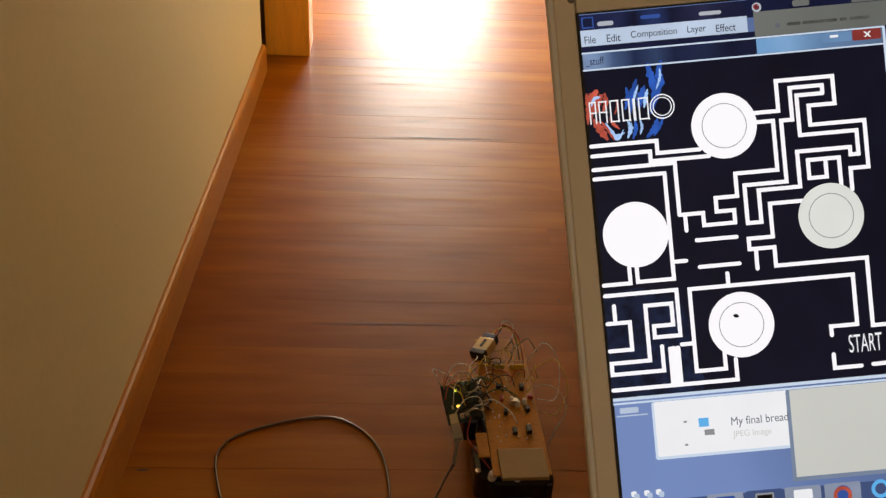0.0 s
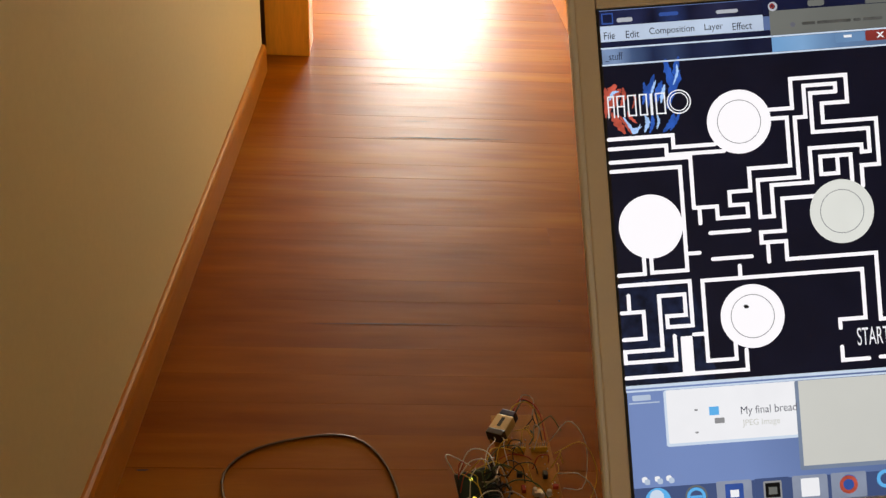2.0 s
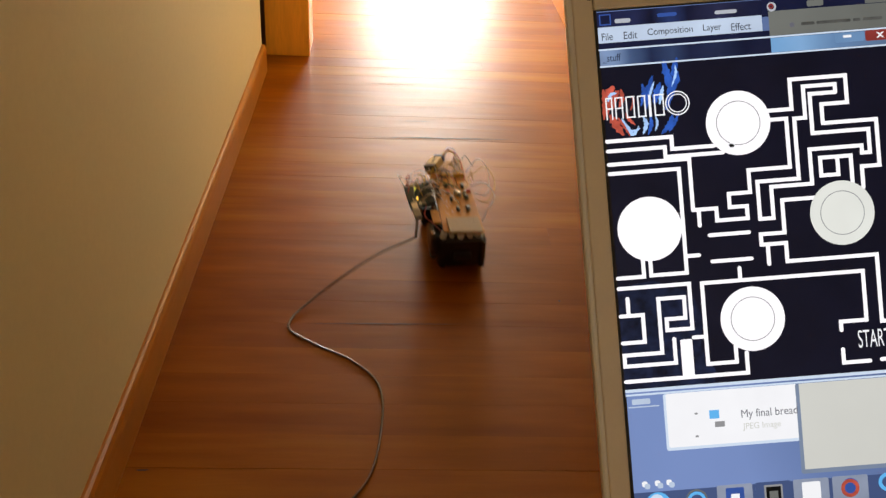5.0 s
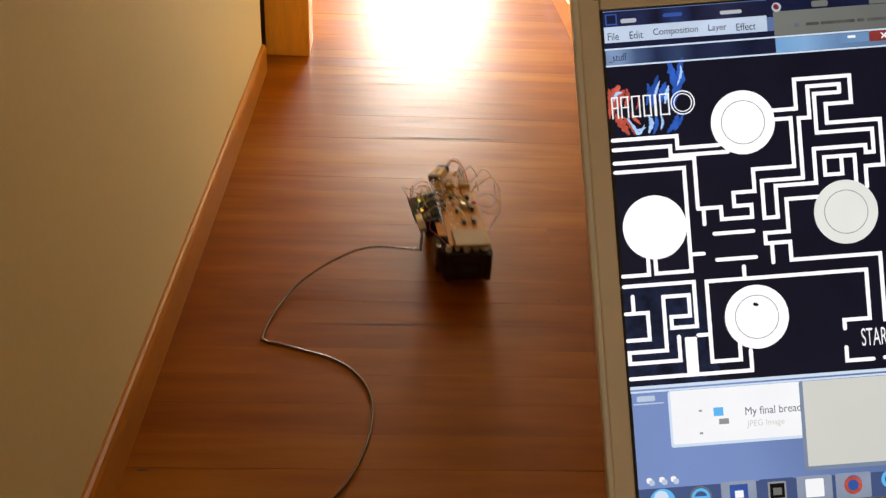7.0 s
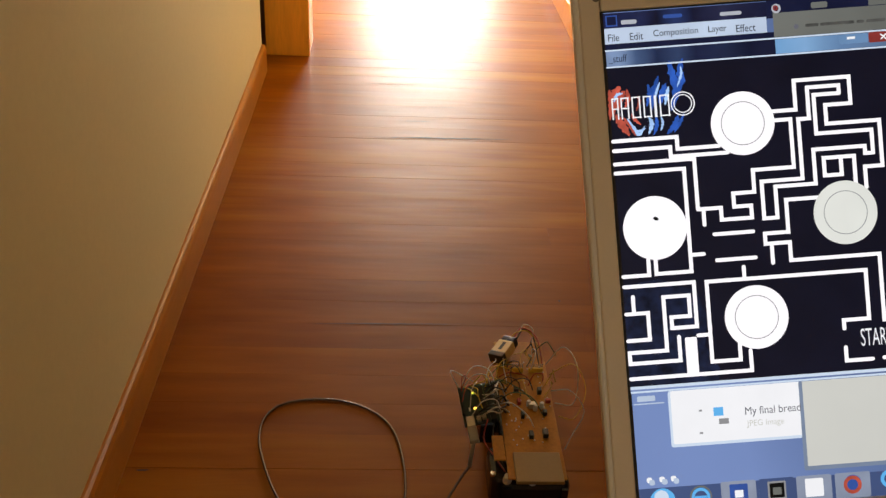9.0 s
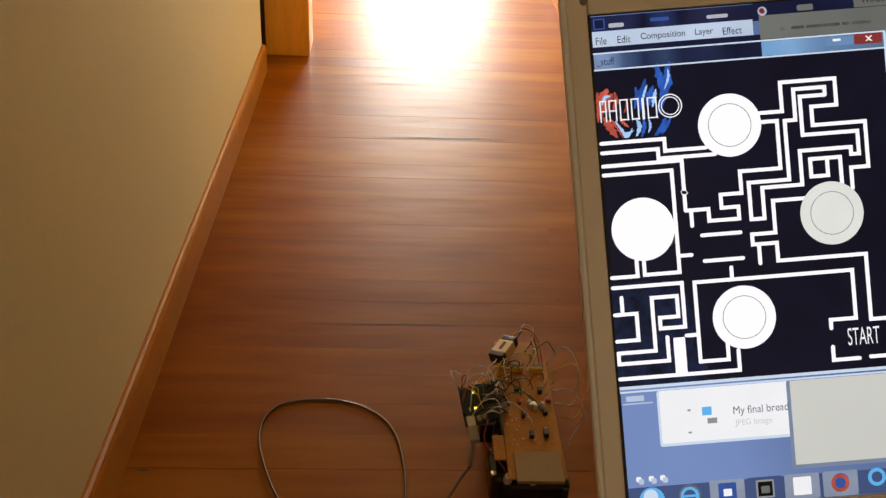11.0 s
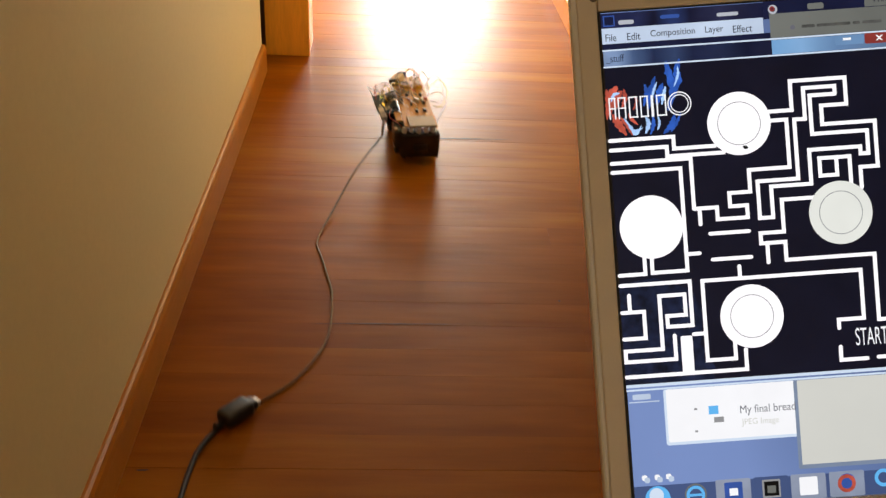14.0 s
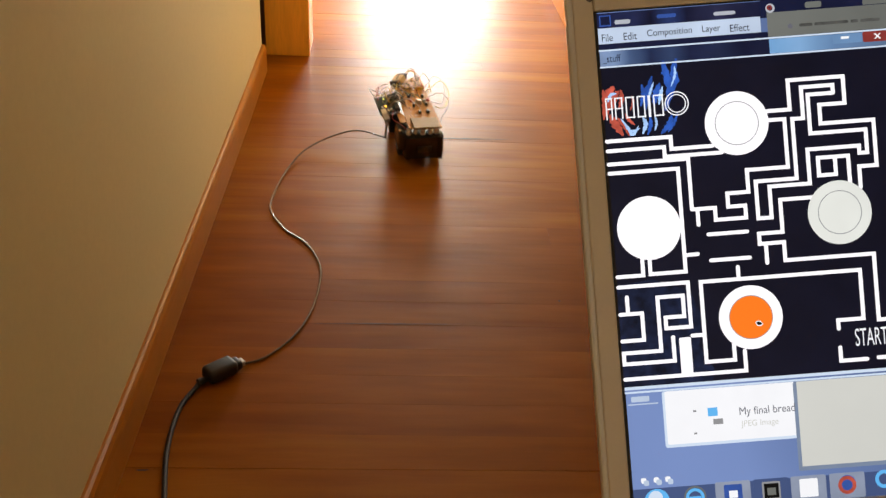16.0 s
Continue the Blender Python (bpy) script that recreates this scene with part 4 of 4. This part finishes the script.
LAPTOP_ROWS = [
    (0.0, 0.0560, -0.0976, 0.3955, 5.20), (0.5, 0.0557, -0.0981, 0.4005, 5.29), (1.0, 0.0597, -0.0992, 0.4023, 4.94), (1.5, 0.0637, -0.1007, 0.4049, 4.57),
    (2.0, 0.0659, -0.1016, 0.4050, 4.23), (2.5, 0.0665, -0.1013, 0.4057, 4.22), (3.0, 0.0664, -0.1009, 0.4062, 4.33), (3.5, 0.0642, -0.1000, 0.4028, 4.79),
    (4.0, 0.0643, -0.1004, 0.4019, 4.65), (6.5, 0.0657, -0.1007, 0.4035, 4.40), (7.0, 0.0675, -0.1012, 0.4050, 4.32), (7.5, 0.0683, -0.1016, 0.4033, 4.16),
    (8.0, 0.0684, -0.1013, 0.4051, 4.18), (8.5, 0.0695, -0.1017, 0.4059, 4.03), (9.0, 0.0679, -0.1010, 0.4065, 4.32), (11.5, 0.0630, -0.1005, 0.4102, 4.58),
    (12.0, 0.0636, -0.1006, 0.4048, 4.64), (12.5, 0.0594, -0.0989, 0.4030, 5.24), (13.0, 0.0637, -0.1005, 0.4074, 4.60), (13.5, 0.0645, -0.1005, 0.4077, 4.51),
    (14.0, 0.0672, -0.1015, 0.4087, 4.07), (14.5, 0.0664, -0.1015, 0.4086, 4.07), (15.0, 0.0683, -0.1019, 0.4094, 3.99), (15.5, 0.0660, -0.1009, 0.4088, 4.28),
    (16.0, 0.0651, -0.1009, 0.4059, 4.38)]

# ---- cable: where it lies on the floor, from the robot on, at the times when its lie changes ----
LIE = {
    0: "0.021,0.849 -0.158,0.848 -0.224,0.966 -0.210,1.042 -0.084,1.087 -0.008,1.030 0.013,0.917 -0.000,0.830 -0.033,0.761 -0.070,0.722 -0.106,0.692 -0.127,0.657 -0.136,0.630 -0.138,0.605",
    2: "0.048,0.804 -0.133,0.820 -0.212,0.940 -0.183,1.013 -0.070,1.048 -0.008,1.013 0.026,0.917 0.014,0.812 -0.025,0.745 -0.062,0.707 -0.098,0.678 -0.118,0.644 -0.128,0.618 -0.130,0.592",
    6.5: "-0.093,1.650 -0.169,1.457 -0.182,1.352 -0.137,1.293 -0.071,1.235 -0.024,1.151 -0.018,1.036 -0.048,0.946 -0.083,0.895 -0.108,0.857 -0.146,0.812 -0.161,0.769 -0.169,0.737 -0.171,0.707",
    7: "-0.046,1.575 -0.154,1.451 -0.200,1.291 -0.166,1.264 -0.071,1.221 -0.022,1.151 -0.016,1.060 -0.041,0.963 -0.076,0.905 -0.108,0.857 -0.146,0.812 -0.161,0.769 -0.169,0.737 -0.171,0.707",
    7.5: "0.020,1.276 -0.123,1.197 -0.206,1.210 -0.194,1.240 -0.117,1.237 -0.032,1.144 -0.013,1.060 -0.026,0.968 -0.060,0.885 -0.098,0.812 -0.135,0.777 -0.151,0.745 -0.160,0.722 -0.162,0.692",
    8: "0.013,0.965 -0.135,0.973 -0.185,1.076 -0.174,1.141 -0.085,1.159 -0.006,1.109 0.014,1.013 0.006,0.915 -0.029,0.830 -0.074,0.769 -0.110,0.737 -0.133,0.707 -0.141,0.678 -0.145,0.658",
    9: "0.034,0.849 -0.103,0.876 -0.172,1.022 -0.158,1.109 -0.066,1.125 0.011,1.071 0.034,0.948 0.014,0.849 -0.033,0.777 -0.078,0.737 -0.114,0.707 -0.129,0.678 -0.139,0.657 -0.141,0.630",
    13: "0.032,1.026 -0.090,0.987 -0.158,1.052 -0.151,1.121 -0.067,1.136 0.008,1.073 0.023,0.991 -0.001,0.885 -0.049,0.812 -0.087,0.769 -0.123,0.737 -0.139,0.707 -0.148,0.678 -0.151,0.658",
    13.5: "-0.024,1.546 -0.116,1.416 -0.161,1.319 -0.110,1.265 -0.053,1.226 -0.007,1.165 0.000,1.073 -0.018,0.958 -0.075,0.876 -0.120,0.829 -0.164,0.795 -0.179,0.761 -0.187,0.730 -0.187,0.692",
    13.8: "-0.048,1.641 -0.077,1.543 -0.094,1.463 -0.083,1.400 -0.057,1.322 -0.026,1.252 -0.023,1.137 -0.068,1.023 -0.127,0.961 -0.154,0.941 -0.204,0.899 -0.222,0.857 -0.228,0.812 -0.227,0.769",
    14: "-0.070,1.920 -0.109,1.732 -0.133,1.604 -0.123,1.551 -0.107,1.482 -0.093,1.408 -0.094,1.281 -0.130,1.183 -0.161,1.141 -0.184,1.118 -0.237,1.057 -0.256,1.010 -0.262,0.954 -0.263,0.904",
    15: "-0.112,2.118 -0.152,1.915 -0.166,1.779 -0.155,1.718 -0.143,1.648 -0.138,1.582 -0.146,1.471 -0.163,1.352 -0.191,1.291 -0.216,1.267 -0.273,1.209 -0.283,1.133 -0.281,1.021 -0.267,0.914",
    16: "-0.092,2.130 -0.197,2.001 -0.240,1.763 -0.206,1.653 -0.153,1.588 -0.120,1.501 -0.123,1.380 -0.149,1.288 -0.189,1.229 -0.216,1.214 -0.281,1.157 -0.299,1.099 -0.299,1.010 -0.283,0.913"}
WHEN = ((0, 0), (1.3, 0), (2, 2), (3.6, 2), (4.15, 0), (4.6, 13), (5.0, 13.5), (5.35, 6.5), (6.6, 6.5), (7, 7), (7.5, 7.5), (8, 8), (8.5, 9), (12.6, 9), (13, 13), (13.5, 13.5), (13.8, 13.8), (14, 14), (14.4, 15), (15.6, 15), (16, 16))
N_SEG, N_TAIL = 64, 26


def blend_rows(rows, t):
    """Values between the rows at t, with eased steps."""
    for a, b in zip(rows, rows[1:]):
        if t <= b[0]:
            w = max(0.0, (t - a[0]) / (b[0] - a[0]))
            return [p + (q - p) * w for p, q in zip(a[1:], b[1:])]
    return list(rows[-1][1:])


def robot_pose_at(t):
    x, y, turn = blend_rows(ROBOT_ROWS, t)
    return pose(x, y, 0, 0, 0, turn)


def lie_at(t):
    """The cable's two stretches at t: points along the thin part, the joint, points along the black part."""
    shapes = {k: [tuple(float(c) for c in q.split(",")) for q in s.split()] for k, s in LIE.items()}
    rows = [(tt, *[c for p in shapes[k] for c in p]) for tt, k in WHEN]
    v = blend_rows(rows, t)
    P = [Vector((v[i], v[i + 1], 0.0022)) for i in range(0, len(v), 2)]
    port = robot_pose_at(t) @ Vector((-0.0279, 0.0300, 0.0420))
    eye = CAM_POSE.translation
    start = [p.lerp(eye, h / eye.z) for p, h in zip(P[:2], (0.028, 0.006))]   # the cable hangs from the socket before it lies
    return even([port] + start + P[2:10], N_SEG), P[9], P[10], even(P[10:], N_TAIL)


def even(pts, n):
    """n + 1 points at even steps along the smooth curve through pts."""
    q = spline(pts, 240)
    d = [0.0]
    for a, b in zip(q, q[1:]):
        d.append(d[-1] + (b - a).length)
    out, j = [], 0
    for i in range(n + 1):
        s = d[-1] * i / n
        while j < len(q) - 2 and d[j + 1] < s:
            j += 1
        w = (s - d[j]) / max(d[j + 1] - d[j], 1e-9)
        out.append(q[j].lerp(q[j + 1], min(max(w, 0), 1)))
    return out


def build_cable():
    cab = thing("usb_cable", "thin grey cable plugged into a black cable on the floor", "cable")
    def capsule(r, length):
        b = bmesh.new()
        bmesh.ops.create_cone(b, cap_ends=False, segments=10, radius1=r, radius2=r, depth=length)
        moved(b, pose(0, 0, 0, 0, 90, 0))
        for s in (-1, 1):
            e = bmesh.new()
            bmesh.ops.create_uvsphere(e, u_segments=10, v_segments=6, radius=r * 0.99)
            moved(e, pose(s * length / 2, 0, 0))
            merge(b, e)
        return b
    me = mesh_of("cable_piece", capsule(0.0019, 0.0190), M_CABLE, True)
    thin = []
    for i in range(N_SEG):
        o = new("cable_piece", me)
        o.parent = cab
        thin.append(o)
    me = mesh_of("black_cable_piece", capsule(0.0038, 0.0170), M_BCABLE, True)
    tail = []
    for i in range(N_TAIL):
        o = new("black_cable_piece", me)
        o.parent = cab
        tail.append(o)
    bm = box(-0.031, 0.021, -0.0160, 0.0160, 0.0005, 0.024, 0.0080, seg=4)
    box(0.014, 0.031, -0.0110, 0.0110, 0.002, 0.018, 0.005, bm)
    joint = part("cable_joint", bm, M_BCABLE, cab, "black moulded plug and socket joint", True)
    part("plug_shell", box(0.029, 0.037, -0.0065, 0.0065, 0.005, 0.0125, 0.0008), M_TIN, joint, "silver plug shell")
    part("strain_relief", moved(rod(0.0065, 0.018, 12, "x", 0.001, 0.0042), pose(-0.035, 0, 0.007)), M_BCABLE, joint)
    return cab, thin, tail, joint


CABLE, THIN, TAIL, JOINT = build_cable()


# ---- floor strips ----
def build_planks():
    W, Y0 = 0.0696, 1.329
    rng = random.Random(3)
    me_of = {}
    far = bmesh.new()
    k0 = int((Y_BACK - Y0) / W) - 1
    for k in range(k0, int((Y_FAR - Y0) / W) + 1):
        y0 = Y0 + k * W
        y1 = y0 + W
        if y0 < Y_BACK or y1 > Y_FAR + 0.05:
            continue
        x = X_ROOM if y0 > Y_END + 0.1 else XL
        x -= rng.uniform(0.05, 0.45) if x == XL else 0
        low = X_ROOM if y0 > Y_END + 0.1 else XL - 0.045
        high = X_WIDE if y0 > Y_WIDE else XR
        cuts = [x]
        while cuts[-1] < high:
            cuts.append(cuts[-1] + rng.choice((0.98, 1.30, 1.60, 1.90)))
        for x, xe in zip(cuts, cuts[1:]):
            a, b = max(x, low), min(xe, high)
            gap = 0.00003
            if b - a < 0.03:
                continue
            ln2 = b - a - 0.00004
            if 0.75 < y0 < 4.3 and a > -0.9:
                key = (round(ln2, 3), gap)
                if key not in me_of:
                    me_of[key] = mesh_of("plank", box(0, ln2, gap, W - 0.00003, -0.018, 0.0, 0.00010, seg=1), M_FLOOR)
                o = new("plank", me_of[key])
                o.location = (a, y0, 0.0)
                o.rotation_euler = (radians(rng.uniform(-0.22, 0.22)), 0, 0)
                o.parent = FLOOR
            else:
                box(a, a + ln2, y0 + gap, y1 - 0.0001, -0.018, 0.0, bm=far)
    # worn gouges and a nail head in the varnish
    for x0, x1, y, w in ((-0.05, 0.306, 2.1030, 0.0085), (-0.129, 0.150, 1.3270, 0.0040), (-0.075, 0.10, 2.455, 0.0040), (0.02, 0.105, 2.205, 0.0050), (-0.334, -0.316, 0.975, 0.0060), (0.311, 0.317, 1.410, 0.0050), (0.06, 0.20, 2.300, 0.0020)):
        n, bm = max(9, int((x1 - x0) / 0.012)), bmesh.new()
        edge = [[(x0 + (x1 - x0) * i / n, y + q * w * (0.15 + rng.random() * 0.4) * math.sin(math.pi * (i + 0.3) / (n + 0.6)) + (x1 - x0) * 0.02 * i / n, 0.0006) for i in range(n + 1)] for q in (-1, 1)]
        vs = [[bm.verts.new(p) for p in e] for e in edge]
        for i in range(n):
            bm.faces.new((vs[0][i], vs[0][i + 1], vs[1][i + 1], vs[1][i]))
        part("gouge", bm, M_GOUGE, FLOOR, "dark worn gouge in the varnish")
    o = part("far_planks", far, M_FLOOR, FLOOR, "floor strips of the far room and behind")
    tagged(o, "", "", "", "stuff")


build_planks()


# ---- what moves ----
ON = {0: ((3.58, 3.66), (3.97, 4.95), (12.57, 13.95)), 1: ((1.2, 1.44), (6.57, 6.96), (7.28, 7.65), (15.57, 16.4))}
POINTER_ROWS = [(0, 208, 505), (1.1, 205, 504), (2.2, 206, 503), (2.4, 176, 294), (2.5, 178, 290), (2.8, 198, 233), (4.2, 198, 245), (5.2, 205, 235), (6.3, 214, 497), (7.9, 215, 500), (8.2, 183, 472), (8.7, 62, 346), (9.3, 62, 346),
                (11.3, 152, 300), (11.4, 159, 298), (12.2, 223, 226), (13.9, 224, 240), (14.3, 228, 246), (14.8, 240, 470), (15.2, 235, 490), (15.5, 228, 531), (16, 228, 531)]


def motions():
    walk(LAPTOP, [(t, laptop_pose(x, d, z, a)) for t, x, d, z, a in LAPTOP_ROWS])
    walk(ROBOT, [(t, pose(x, y, 0, 0, 0, a)) for t, x, y, a in ROBOT_ROWS])
    # wheels roll with the way that the robot has gone
    rows, gone, last = [], 0.0, robot_pose_at(0)
    for i in range(0, 241):
        t = i / 15
        m = robot_pose_at(t)
        gone += (last.inverted() @ m.translation).y
        last = m
        rows.append((t, gone / 0.0296))
    for w in WHEELS:
        walk(w, [(t, pose(*w.location, -math.degrees(a), 0, 0)) for t, a in rows])
    # the lights of the two buttons come up through the panel while pressed
    for i, (ob, cx, cy) in enumerate(LIGHTS):
        up, down = on_screen(cx, cy, 7.3), on_screen(cx, cy, -4)
        rows = [(0.0, pose(*down))]
        for t0, t1 in ON[i]:
            rows += [(t0 - 0.034, pose(*down)), (t0, pose(*up)), (min(t1, 16.0), pose(*up))]
            if t1 < 16:
                rows.append((t1 + 0.034, pose(*down)))
        if rows[-1][0] < 16:
            rows.append((16.0, pose(*down)))
        walk(ob, rows)
    walk(POINTER, [(t, pose(*on_screen(x, y, 8.2))) for t, x, y in POINTER_ROWS])
    # the cable's pieces follow its lie
    times = [0.0]
    for a, b in ((1.2, 2.0), (3.5, 5.4), (6.6, 8.6), (12.5, 14.5), (15.5, 16.0)):
        k = int(round((b - a) / 0.1))
        times += [round(a + j * 0.1, 2) for j in range(k + 1)]
    rows = {o: [] for o in THIN + TAIL + [JOINT]}
    for t in times:
        thin, c0, c1, tail = lie_at(t)
        for o, a, b in zip(THIN, thin, thin[1:]):
            d = b - a
            rows[o].append((t, pose(*((a + b) / 2), 0, -math.degrees(math.atan2(d.z, math.hypot(d.x, d.y))), math.degrees(math.atan2(d.y, d.x)))))
        for o, a, b in zip(TAIL, tail, tail[1:]):
            d, m = b - a, (a + b) / 2
            rows[o].append((t, pose(m.x, m.y, 0.0036, 0, 0, math.degrees(math.atan2(d.y, d.x)))))
        d, m = c0 - c1, (c0 + c1) / 2
        rows[JOINT].append((t, pose(m.x, m.y, 0, 0, 0, math.degrees(math.atan2(d.y, d.x)))))
    for o, r in rows.items():
        if r[-1][0] < 16.0:
            r.append((16.0, r[-1][1]))
        walk(o, steady(r))


def steady(rows):
    """The same rows with turns that never jump by a half turn."""
    out = [rows[0]]
    for t, m in rows[1:]:
        q, p = m.to_quaternion(), out[-1][1].to_quaternion()
        if q.rotation_difference(p).angle > radians(88):
            m = m @ pose(0, 0, 0, 0, 0, 180)
        out.append((t, m))
    return out


motions()
